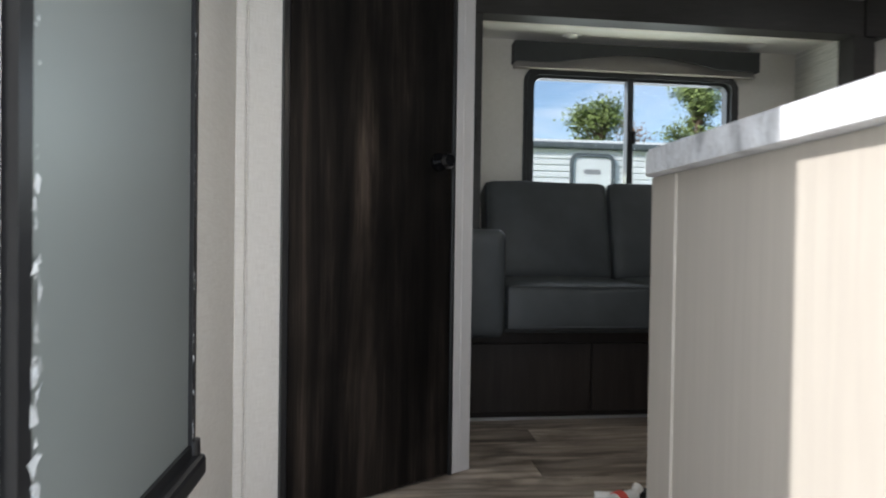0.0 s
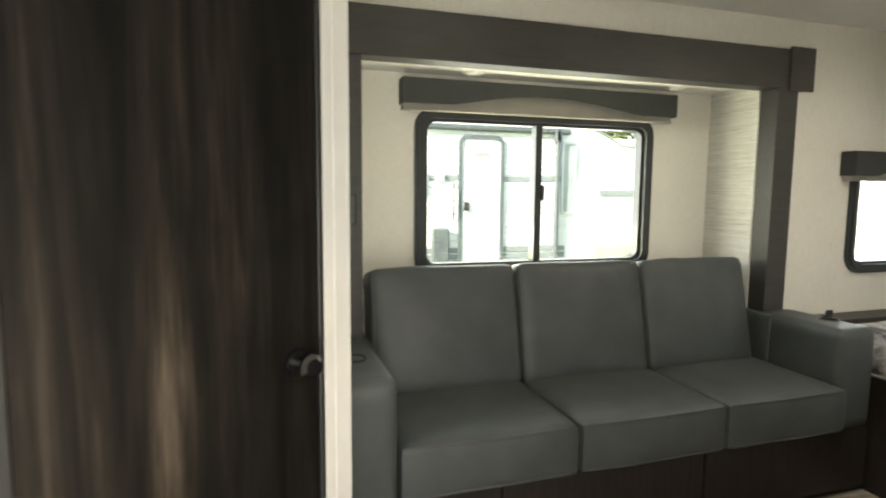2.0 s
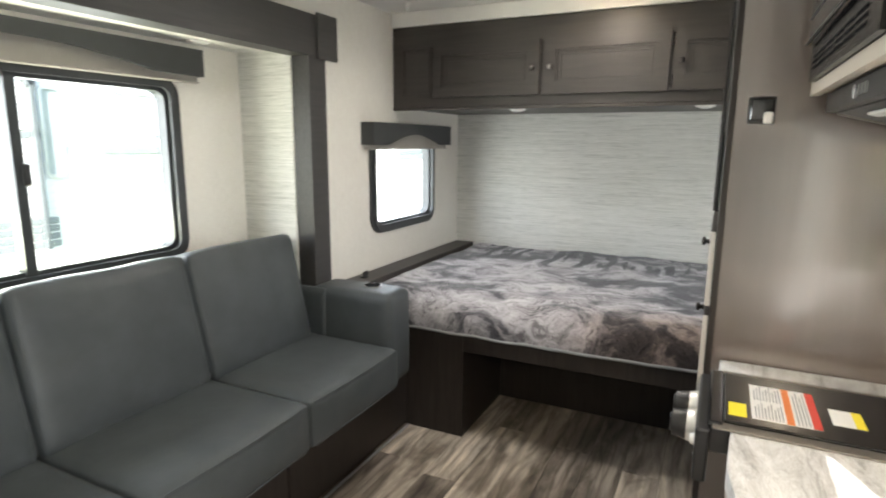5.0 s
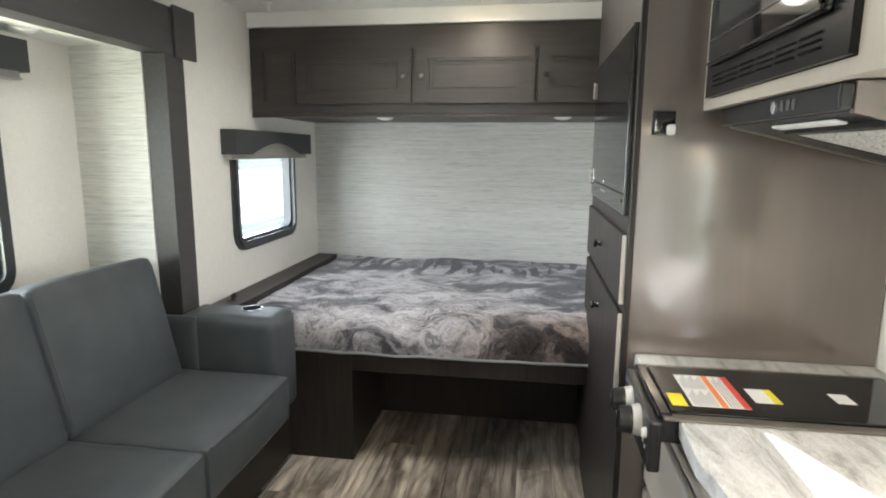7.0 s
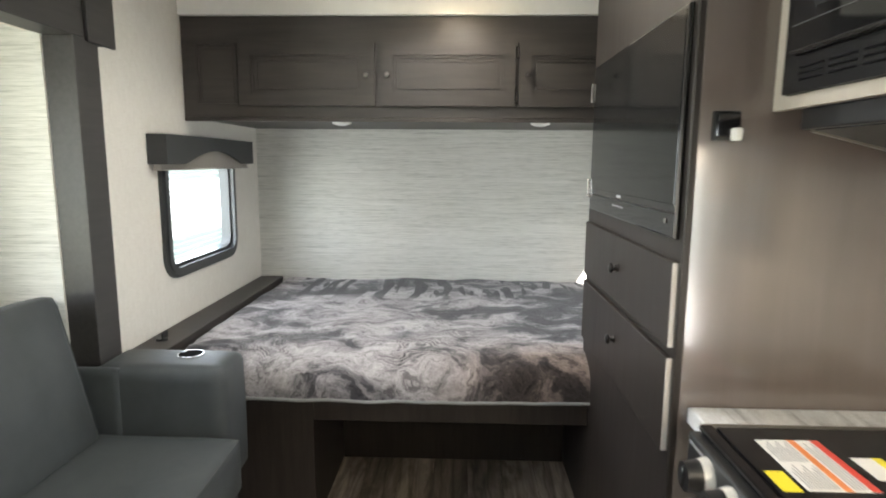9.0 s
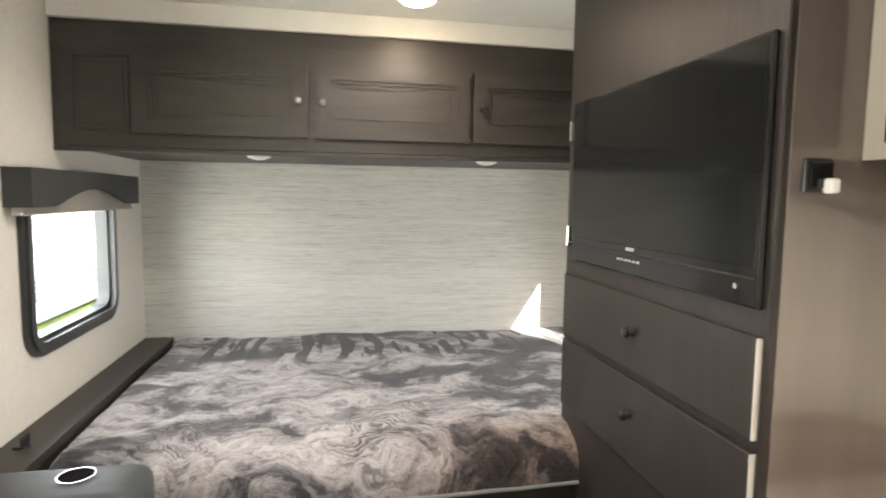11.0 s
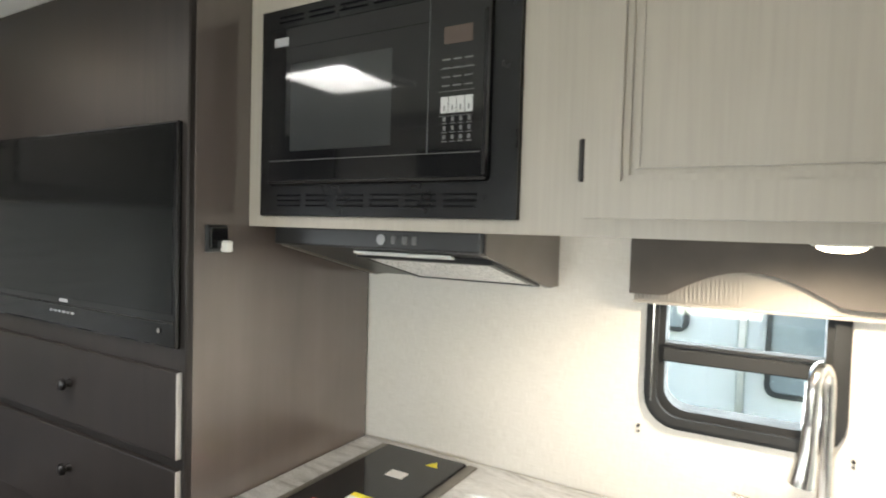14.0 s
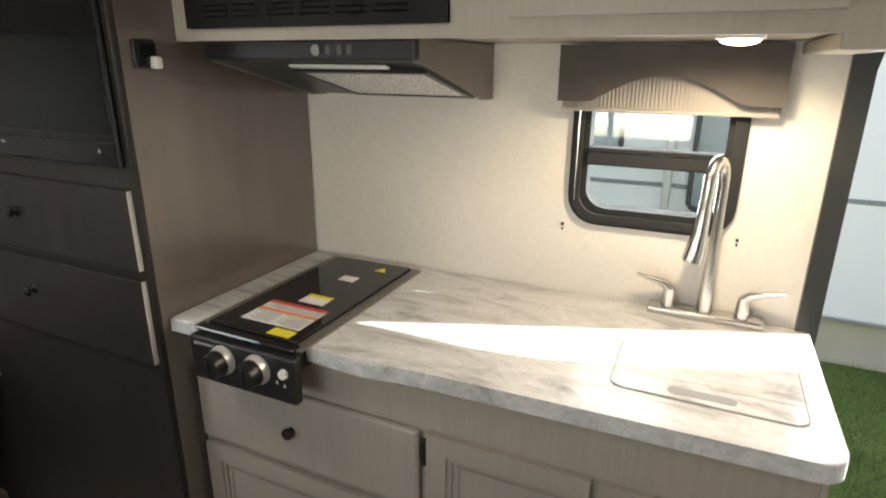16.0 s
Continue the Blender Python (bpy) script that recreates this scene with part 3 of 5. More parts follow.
# the bathroom cuts the corner at a slant
BATH = Matrix.Translation((-0.305, 1.168, 0)) @ Matrix.Rotation(math.atan2(0.514, 0.858), 4, "Z")
slab("wall_bath", "y", 0.0, 0.04, -0.03, 0.763, 0, CEIL_Z, [(0.125, 0.690, 0.0, 1.93)], LINEN, "off-white linen-textured slanting bathroom wall with a door opening").matrix_basis = BATH
slab("wall_bath_side", "x", 0.305, 0.345, 1.585, W, 0, CEIL_Z, [], LINEN, "off-white bathroom side wall")
slab("wall_fridge", "x", -0.35, -0.31, 0.0, 1.165, 0, CEIL_Z, [(0.25, 0.81, 0.30, 1.55)], LINEN, "off-white linen-textured cabinet wall around the fridge")

# the trailer's own underside
slab("underbelly", "z", -0.30, -0.061, REAR, FRONT, 0.05, W - 0.05, [], JOINT, "dark underbelly of the trailer")
for y in (0.3, 2.1):
    slab("foundation", "y", y, y + 0.12, -0.9, 4.0, -0.66, -0.301, [], JOINT, "dark running gear under the trailer")

# floor with planks along the trailer
floor = slab("floor", "z", -0.06, -0.004, REAR - 0.05, FRONT + 0.05, -0.05, 2.85, [], JOINT, "grey-brown weathered wood-look plank floor")


def trim_box(name, mat, label, *boxes, bevel=0.002):
    b = Build()
    for q in boxes:
        b.box(*q, bevel=bevel)
    return tagged(b.ob(name, mat), label, "", "", "structure")


trim_box("trim_slide", TRIM, "charcoal wood trim framing the slide-out opening",
         (0.45, 2.69, 2.385, W, 1.87, 2.05), (2.490, 2.612, 2.385, W, 0.36, 1.87), (0.43, 0.538, 2.388, W, 0.36, 1.87))
trim_box("trim_slide_block", TRIM, "charcoal corner block of the slide-out trim", (2.545, 2.692, 2.372, 2.3845, 1.86, 2.06))
trim_box("trim_white_corner", TRIMWHITE, "white corner moulding beside the bathroom door", (0.700, 0.768, -0.012, 0.0, 0, CEIL_Z), (0.764, 0.776, -0.012, 0.05, 0, CEIL_Z), (0.726, 0.732, -0.016, -0.011, 0, CEIL_Z), bevel=0.003).matrix_basis = BATH
trim_box("trim_bath_seam", LINEN, "pale seam strip in the entry corner", (-0.012, 0.012, -0.014, -0.001, 0, CEIL_Z), (0.018, 0.024, -0.006, 0.0, 0, CEIL_Z)).matrix_basis = BATH
b = Build().ring([(-0.30, 0.0), (0.515, 0.0), *rrect(-0.30, 0.515, 0.9, 1.775, 0.17)[:12]], [(-0.234, 0.0), (0.467, 0.0), *rrect(-0.234, 0.467, 0.9, 1.728, 0.18)[:12]], "y", -0.055, 0.018)
tagged(b.ob("trim_entry_door", WINFRAME), "dark entry door frame with rounded upper corners", "", "", "structure")


def window(name, hole, y, inward, label, r=0.045, bar=None, level=None, w=0.042):
    """A black-framed trailer window in a side wall. inward: +1 or -1, the way into the room."""
    x0, x1, z0, z1 = hole
    b = Build()
    b.ring(rrect(x0 - w, x1 + w, z0 - w, z1 + w, r + w), rrect(x0 + 0.004, x1 - 0.004, z0 + 0.004, z1 - 0.004, r), "y", y + 0.016 * inward, y)
    b.ring(rrect(x0 - w * 0.55, x1 + w * 0.55, z0 - w * 0.55, z1 + w * 0.55, r + w * 0.55), rrect(x0 + 0.006, x1 - 0.006, z0 + 0.006, z1 - 0.006, r), "y", y + 0.024 * inward, y + 0.014 * inward)
    b.ring(rrect(x0 + 0.001, x1 - 0.001, z0 + 0.001, z1 - 0.001, r), rrect(x0 + 0.02, x1 - 0.02, z0 + 0.02, z1 - 0.02, r), "y", y, y - 0.0505 * inward)
    ob = tagged(b.ob(name, WINMATTE if level else WINFRAME, smooth=True), label, "window", "", "structure")
    if bar:
        Build().box(bar - 0.018, bar + 0.018, min(y + 0.012 * inward, y - 0.04 * inward), max(y + 0.012 * inward, y - 0.04 * inward), z0, z1).ob("mullion", WINFRAME, ob)
        Build().box(bar + 0.002, bar + 0.028, y - 0.03, y - 0.012, 1.335, 1.41, 0.005).ob("latch", BLACK, ob)
    if level:
        # unseen ring added outside the wall to narrow the sun through this window
        Build().ring(rrect(x0 - 0.03, x1 + 0.03, z0 - 0.03, z1 + 0.03, r + 0.03), rrect(x0 + 0.012, x1 - 0.012, z0 + 0.012, z1 - 0.012, r), "y", -0.051, -0.10).ob("outer_frame", WINMATTE, ob)
        Build().box(x1 + 0.004, x1 + 0.007, 0.0155, 0.0262, z0 + 0.04, z1 - 0.03, 0).ob("track", CHROME, ob)
        Build().box(x0 + 0.015, x1 - 0.015, -0.04, 0.014, level - 0.018, level + 0.018, 0.004).box(x0 + 0.02, x1 - 0.02, -0.03, 0.02, level + 0.022, level + 0.03, 0.002).ob("meeting_rail", WINMATTE, ob)
    p = Build().box(x0 + 0.01, x1 - 0.01, y - 0.028 * inward - 0.002, y - 0.028 * inward + 0.002, z0 + 0.01, z1 - 0.01, 0).ob("pane", TINTED if level else GLASS, ob)
    p.visible_shadow = bool(level)
    return ob


window("window_1", SWN, 2.80, -1, "wide black-framed sliding window in the slide-out", bar=1.468)
window("window_2", BW, W, -1, "small black-framed window beside the bed", 0.06)
window("window_3", KW, 0.0, 1, "black-framed kitchen window over the sink", 0.055, level=1.316, w=0.025)
window("window_4", FW, 0.0, 1, "small black-framed window at the far side of the bed", 0.06)


def valance(x0, x1, z0, z1, y, inward, mat, lab):
    d = 0.085 * inward
    e = base("window_valance", (x0 + x1) / 2, y, z0, lab, "valance", "window valances")
    b = Build()
    n = 24
    arch = [(x0, z1), (x0, z0)]
    for k in range(n + 1):
        u = k / n
        s = min(1, max(0, (u - 0.16) / 0.68))
        arch.append((x0 + (x1 - x0) * u, z0 + (0.030 + 0.26 * (z1 - z0)) * math.sin(math.pi * s) ** 1.0 * (1 if 0 < s < 1 else 0)))
    arch += [(x1, z0), (x1, z1)]
    seen = []
    for p in arch:
        if not seen or (abs(p[0] - seen[-1][0]) + abs(p[1] - seen[-1][1])) > 1e-5:
            seen.append(p)
    b.prism(seen, "y", y + d, y + d - 0.012 * inward)
    lo, hi = min(y, y + d - 0.012 * inward), max(y, y + d - 0.012 * inward)
    b.box(x0, x0 + 0.012, lo, hi, z0, z1, 0).box(x1 - 0.012, x1, lo, hi, z0, z1, 0).box(x0, x1, lo, hi, z1 - 0.012, z1, 0)
    b.ob("cover", mat, e)
    p = Build()
    m = int((x1 - x0) / 0.0095)
    lo, hi = sorted((y + 0.022 * inward, y + 0.046 * inward))
    p.box(x0 + 0.004, x1 - 0.004, lo, hi, z0 - 0.018, z1 - 0.02, 0.001)
    for k in range(m):
        xx = x0 + 0.006 + (x1 - x0 - 0.012) * k / m
        lo, hi = sorted((y + 0.044 * inward, y + 0.052 * inward))
        p.box(xx, xx + 0.0058, lo, hi, z0 - 0.0175, z1 - 0.021, 0)
    lo, hi = sorted((y + 0.020 * inward, y + 0.055 * inward))
    p.box(x0 + 0.003, x1 - 0.003, lo, hi, z0 - 0.026, z0 - 0.0178, 0.002)
    p.ob("pleated_shade", PLEAT, e)
    return e


valance(0.775, 2.20, 1.758, 1.868, 2.80, -1, VALANCE, "charcoal padded valance with a raised pleated shade")
valance(3.045, 4.03, 1.472, 1.597, W, -1, VALANCE, "charcoal padded valance over the bed window")
valance(0.635, 1.145, 1.468, 1.603, 0.0, 1, VALANCE_T, "taupe padded valance over the kitchen window")


def knob(b, p, way, r=0.014):
    """A round knob on a stem."""
    p, way = Vector(p), Vector(way)
    b.cyl(p, p + way * 0.014, r * 0.75, r * 0.4, 14)
    b.cyl(p + way * 0.012, p + way * 0.018, r * 0.4, r * 0.85, 14)
    b.cyl(p + way * 0.018, p + way * 0.024, r, r * 0.95, 16)
    b.ball(p + way * 0.024, r * 0.93, *[0.35 if abs(c) > 0.5 else 1 for c in way])
    return b


# ---- bathroom door and entry ----
e = base("bathroom_door", 0.03, 1.36, 0, "closed dark rustic wood-grain bathroom door with a black knob", "door")


def slanted(ob, par):
    ob.matrix_parent_inverse = par.matrix_basis.inverted()
    ob.matrix_basis = BATH
    return ob


slanted(Build().box(0.13, 0.684, -0.010, 0.02, 0.006, 1.925, 0.002).ob("leaf", RUSTIC, e), e)
slanted(Build().box(0.112, 0.129, -0.016, 0.002, 0, 1.95).box(0.6855, 0.699, -0.014, 0.002, 0, 1.95).box(0.112, 0.699, -0.016, 0.002, 1.927, 1.95).ob("casing", BLACK, e), e)
b = Build().cyl((0.628, -0.010, 1.02), (0.628, -0.020, 1.02), 0.030, 0.028, 20).cyl((0.628, -0.018, 1.02), (0.628, -0.050, 1.02), 0.011, 0.013, 14)
b.cyl((0.628, -0.044, 1.02), (0.628, -0.062, 1.02), 0.016, 0.026, 20).cyl((0.628, -0.062, 1.02), (0.628, -0.074, 1.02), 0.026, 0.019, 20)
slanted(b.ob("handle", GLOSSBLACK, e, True, "black round door knob"), e)

e = base("refrigerator", -0.5, 0.6, 0.30, "grey-panelled refrigerator with a black frame and scraps of film", "refrigerator")
Build().box(-0.92, -0.316, 0.262, 0.798, 0.305, 1.545, 0.004).ob("body", BLACK, e)
Build().box(-0.315, -0.302, 0.275, 0.785, 0.37, 1.53, 0.003).ob("door", STEEL, e)
Build().ring([(0.255, 0.345), (0.808, 0.345), (0.808, 1.548), (0.255, 1.548)], [(0.278, 0.372), (0.786, 0.372), (0.786, 1.528), (0.278, 1.528)], "x", -0.315, -0.296).ob("frame", BLACK, e)
Build().box(-0.315, -0.275, 0.52, 0.815, 0.305, 0.35, 0.01, 2).ob("hinge_cover", BLACK, e)
Build().cyl((-0.296, 0.798, 0.351), (-0.296, 0.798, 0.38), 0.012).ob("hinge_pin", BLACK, e)
b = Build()
for k in range(150):
    zz = 0.39 + 1.1 * random.random() ** 2.2
    s = (0.003 + 0.010 * random.random()) * (1.25 if zz < 0.75 else 0.75)
    yy = random.choice((0.281, 0.281, 0.283, 0.785)) + random.uniform(-0.003, 0.003)
    s *= 0.3 if yy > 0.7 else 0.9
    q = [b.bm.verts.new((-0.2955 + random.uniform(0, 0.003), yy + random.uniform(-s, s), zz + random.uniform(-2 * s, 2 * s))) for _ in range(4)]
    b.bm.faces.new(q)
o = b.ob("film", FILM, e)
o["kind"] = "stuff"

# ---- kitchen ----
e = base("kitchen_counter", 1.2, 0.3, 0, "greige wood kitchen base cabinet with drawers and doors", "cabinet")
Build().box(0.512, 1.997, 0.003, 0.575, 0.0, 0.88, 0.002).ob("body", GREIGE, e)
Build().box(0.509, 0.521, 0.50, 0.579, 0.0, 0.879, 0.002).ob("corner_trim", GREIGE, e)


def panel_front(parent, name, x0, x1, z0, z1, y, mat, way=1, inset=0.05, depth=0.018):
    """A cabinet front with a recessed field, facing +y or -y."""
    lo, hi = sorted((y, y + depth * way))
    b = Build()
    b.ring([(x0, z0), (x1, z0), (x1, z1), (x0, z1)], [(x0 + inset, z0 + inset), (x1 - inset, z0 + inset), (x1 - inset, z1 - inset), (x0 + inset, z1 - inset)], "y", lo, hi)
    f0, f1 = sorted((y, y + depth * 0.30 * way))
    b.box(x0 + inset, x1 - inset, f0, f1, z0 + inset, z1 - inset, 0)
    g = inset + 0.012
    b.ring([(x0 + inset, z0 + inset), (x1 - inset, z0 + inset), (x1 - inset, z1 - inset), (x0 + inset, z1 - inset)],
           [(x0 + g, z0 + g), (x1 - g, z0 + g), (x1 - g, z1 - g), (x0 + g, z1 - g)], "y", lo + depth * 0.1, lo + depth * 0.62 if way > 0 else lo + depth * 0.45)
    g2 = g + 0.010
    b.ring([(x0 + g2, z0 + g2), (x1 - g2, z0 + g2), (x1 - g2, z1 - g2), (x0 + g2, z1 - g2)],
           [(x0 + g2 + 0.006, z0 + g2 + 0.006), (x1 - g2 - 0.006, z0 + g2 + 0.006), (x1 - g2 - 0.006, z1 - g2 - 0.006), (x0 + g2 + 0.006, z1 - g2 - 0.006)], "y", f0, f1 + 0.004 * way)
    return b.ob(name, mat, parent)


Build().box(1.29, 1.985, 0.576, 0.596, 0.535, 0.752, 0.007, 2).ob("drawer", GREIGE, e)
panel_front(e, "door", 1.29, 1.985, 0.08, 0.508, 0.576, GREIGE)
panel_front(e, "door", 0.90, 1.27, 0.08, 0.755, 0.576, GREIGE)
panel_front(e, "door", 0.53, 0.88, 0.08, 0.755, 0.576, GREIGE)
b = Build()
knob(b, (1.66, 0.594, 0.645), (0, 1, 0), 0.016)
b.ob("handle", DARKMETAL, e, True, "dark bronze round knob")
Build().box(1.275, 1.285, 0.578, 0.59, 0.66, 0.73, 0.002).ob("hinge", DARKMETAL, e)

# countertop with a cut-out for the cooktop
out = [(0.482, 0.003), (0.482, 0.535)]
for k in range(7):
    a = radians(180 - 15 * k)
    out.append((0.532 + 0.05 * math.cos(a), 0.535 + 0.05 * math.sin(a)))
for k in range(1, 13):
    u = k / 13
    out.append((0.532 + (1.575 - 0.532) * u, 0.585 + 0.032 * u + 0.014 * math.exp(-((u - 0.86) / 0.08) ** 2)))
out += [(1.575, 0.618), (1.575, 0.045), (1.885, 0.045), (1.885, 0.640), (1.997, 0.640), (1.997, 0.003)]
b = Build().prism(out, "z", 0.880, 0.919)
bmesh.ops.bevel(b.bm, geom=[ed for ed in b.bm.edges if abs(ed.verts[0].co.z - ed.verts[1].co.z) < 1e-6 and ed.verts[0].co.z > 0.9], offset=0.006, segments=2, profile=0.5, affect="EDGES", clamp_overlap=True)
tagged(b.ob("countertop", MARBLE), "white and grey marble-look laminate countertop on the base cabinet", "countertop")

e = base("sink_cover", 0.72, 0.4, 0.919, "marble-look sink cover with a finger slot set into the countertop", "sink cover")
Build().ring(rrect(0.53, 0.90, 0.245, 0.485, 0.03), rrect(0.532, 0.898, 0.247, 0.483, 0.029), "z", 0.9185, 0.9205).ob("joint", TAG_GREY, e)
Build().prism(rrect(0.5335, 0.8965, 0.2485, 0.4815, 0.028), "z", 0.9186, 0.9222).ob("board", MARBLE, e)
Build().prism(rrect(0.655, 0.785, 0.437, 0.465, 0.013), "z", 0.9212, 0.9228).ob("slot", TAG_GREY, e)

e = base("kitchen_faucet", 0.73, 0.07, 0.92, "brushed nickel high-arc faucet with two lever handles", "faucet")
Build().box(0.59, 0.87, 0.006, 0.062, 0.919, 0.940, 0.007, 3).cyl((0.64, 0.034, 0.93), (0.64, 0.034, 0.990), 0.019, 0.015).cyl((0.82, 0.034, 0.93), (0.82, 0.034, 0.990), 0.019, 0.015).ob("base_plate", CHROME, e, True)
for x, d in ((0.82, 1), (0.64, -1)):
    Build().tube([(x, 0.034, 0.985), (x + 0.012 * d, 0.036, 1.000), (x + 0.045 * d, 0.042, 1.010), (x + 0.085 * d, 0.05, 1.022)], [0.015, 0.012, 0.008, 0.004]).ob("lever", CHROME, e, True)
pts = [(0.73, 0.03, 0.935 + 0.065 * k) for k in range(6)]
pts += [(0.73 + 0.016 * (1 - math.cos(radians(a))), 0.03 + 0.034 * (1 - math.cos(radians(a))), 1.285 + 0.055 * math.sin(radians(a))) for a in range(15, 181, 15)]
pts += [(0.764, 0.100, 1.215)]
Build().tube(pts, [0.021, 0.019] + [0.0145] * (len(pts) - 2), 14).ob("spout", CHROME, e, True)
Build().tube([(0.764, 0.100, 1.225), (0.766, 0.101, 1.17), (0.771, 0.103, 1.125), (0.775, 0.104, 1.095)], [0.0155, 0.018, 0.024, 0.026], 16).ob("spray_head", CHROME, e, True)

e = base("cooktop", 1.73, 0.35, 0.92, "two-burner cooktop under a black glass cover with warning labels", "cooktop")
Build().box(1.577, 1.883, 0.047, 0.655, 0.86, 0.922, 0.003).ob("body", BLACK, e)
Build().box(1.560, 1.590, 0.045, 0.652, 0.9195, 0.9245, 0.001).box(1.870, 1.896, 0.045, 0.652, 0.9195, 0.9245, 0.001).ob("rim", COOKRIM, e)
Build().box(1.592, 1.868, 0.055, 0.630, 0.9225, 0.9305, 0.002).box(1.575, 1.885, 0.632, 0.662, 0.915, 0.929, 0.006, 2).ob("glass_cover", GLOSSBLACK, e)
Build().box(1.560, 1.883, 0.655, 0.683, 0.795, 0.915, 0.006, 2).ob("control_panel", BLACK, e)
for x in (1.775, 1.668):
    Build().cyl((x, 0.683, 0.868), (x, 0.688, 0.868), 0.038, 0.038, 28).cyl((x, 0.688, 0.868), (x, 0.702, 0.868), 0.037, 0.034, 28).ob("dial_ring", SATIN, e, True)
    Build().cyl((x, 0.7015, 0.868), (x, 0.708, 0.868), 0.0335, 0.0335, 28).cyl((x, 0.708, 0.868), (x, 0.732, 0.868), 0.0325, 0.029, 28).box(x - 0.004, x + 0.004, 0.731, 0.737, 0.846, 0.890, 0.002).ob("dial", BLACK, e, True)
Build().cyl((1.590, 0.683, 0.875), (1.590, 0.692, 0.875), 0.013, 0.011, 18).ob("igniter_button", WHITE, e, True)
for x, z in ((1.612, 0.845), (1.590, 0.84), (1.725, 0.84)):
    Build().prism([(x - 0.004, z), (x + 0.004, z), (x, z + 0.008)], "y", 0.6828, 0.6845).ob("marking", TAG_WHITE, e)
b = Build()
for k in range(9):
    b.box(1.868 - 0.0075 * k - 0.005, 1.868 - 0.0075 * k, 0.6828, 0.6842, 0.893, 0.900, 0)
b.ob("maker_mark", TAG_GREY, e)["kind"] = "stuff"


def label_on(x0, x1, y0, y1, mat, k=0):
    return Build().box(x0, x1, y0, y1, 0.9304 + 0.0004 * k, 0.9312 + 0.0004 * k, 0).ob("label", mat, e)


label_on(1.625, 1.812, 0.452, 0.578, TAG_WHITE)
label_on(1.625, 1.812, 0.452, 0.468, TAG_RED, 1)
label_on(1.625, 1.812, 0.500, 0.514, TAG_ORANGE, 1)
b = Build()
for k in range(9):
    for j in range(2):
        b.box(1.63 + 0.094 * j, 1.63 + 0.094 * j + 0.082 - 0.012 * (k % 3), 0.519 + 0.0062 * k, 0.5215 + 0.0062 * k, 0.9311, 0.9317, 0)
for k in range(4):
    b.box(1.63, 1.80 - 0.02 * (k % 2), 0.472 + 0.0066 * k, 0.4745 + 0.0066 * k, 0.9311, 0.9317, 0)
b.ob("print", TAG_GREY, e)
label_on(1.622, 1.690, 0.588, 0.622, TAG_YELLOW)
label_on(1.665, 1.745, 0.372, 0.430, TAG_WHITE)
label_on(1.665, 1.745, 0.372, 0.390, TAG_YELLOW, 1)
label_on(1.69, 1.745, 0.205, 0.245, TAG_WHITE)
Build().prism([(1.645, 0.13), (1.685, 0.13), (1.665, 0.095)], "z", 0.9305, 0.9312).ob("label", TAG_YELLOW, e)

# wall cabinet, microwave and hood
e = base("kitchen_wall_cabinet", 1.25, 0.25, 1.61, "greige wood wall cabinet above the counter", "cabinet")
Build().box(0.545, 1.998, 0.002, 0.485, 1.61, 2.215, 0.002).ob("body", GREIGE, e)
b = slab("face", "y", 0.4851, 0.505, 0.53, 1.998, 1.604, 2.215, [(1.260, 1.947, 1.630, 2.124)], GREIGE)
b["kind"] = ""
b.parent = e
b.matrix_parent_inverse = e.matrix_basis.inverted()
panel_front(e, "door", 0.616, 1.132, 1.637, 2.17, 0.506, GREIGE, 1, 0.062, 0.024)
knob(Build(), (0.642, 0.530, 1.690), (0, 1, 0), 0.017).ob("handle", DARKMETAL, e, True, "dark bronze round knob")
for z in (1.70, 2.02):
    Build().box(1.134, 1.144, 0.506, 0.526, z, z + 0.075, 0.003).ob("hinge", DARKMETAL, e)
Build().box(0.53, 0.615, 0.03, 0.504, 1.580, 1.6065, 0.003).ob("end_rail", GREIGE, e)

e = base("microwave_oven", 1.61, 0.4, 1.63, "black built-in microwave oven in a vented trim frame", "microwave")
Build().box(1.30, 1.91, 0.486, 0.504, 1.65, 2.12, 0.002).ob("body", BLACK, e)
Build().ring([(1.262, 1.632), (1.945, 1.632), (1.945, 2.122), (1.262, 2.122)], [(1.318, 1.703), (1.908, 1.703), (1.908, 2.075), (1.318, 2.075)], "y", 0.500, 0.517).ob("trim_frame", OVENTRIM, e)
Build().box(1.320, 1.906, 0.503, 0.530, 1.705, 2.073, 0.010, 3).ob("door", GLOSSBLACK, e)
Build().box(1.323, 1.452, 0.5295, 0.5312, 1.764, 2.068, 0.001).ob("control_panel", GLOSSBLACK, e)
Build().box(1.455, 1.900, 0.5295, 0.5310, 2.022, 2.068, 0.001).ob("door_head", GLOSSBLACK, e)
Build().box(1.545, 1.835, 0.5295, 0.5308, 1.782, 1.985, 0.001).ob("window", MWGLASS, e)
Build().box(1.324, 1.902, 0.5298, 0.5340, 1.707, 1.712, 0.001).ob("door_lip", DARKMETAL, e)
Build().box(1.335, 1.900, 0.5298, 0.5318, 1.760, 1.7612, 0).ob("door_seam", KEYPRINT, e)
Build().box(1.453, 1.4545, 0.5298, 0.5318, 1.762, 2.07, 0).ob("panel_seam", KEYPRINT, e)
Build().box(1.322, 1.330, 0.5295, 0.5365, 1.715, 2.03, 0.003).ob("handle", OVENTRIM, e)
Build().box(1.842, 1.888, 0.5306, 0.5318, 2.028, 2.048, 0.0004).ob("badge", TAG_GREY, e)
b = Build()
for k in range(3):
    for j in range(4):
        x, z = 1.352 + 0.0185 * j, 1.822 - 0.0175 * k
        b.box(x + 0.004, x + 0.010, 0.5308, 0.5319, z, z + 0.0085, 0).box(x + 0.001, x + 0.013, 0.5308, 0.5319, z - 0.005, z - 0.0032, 0)
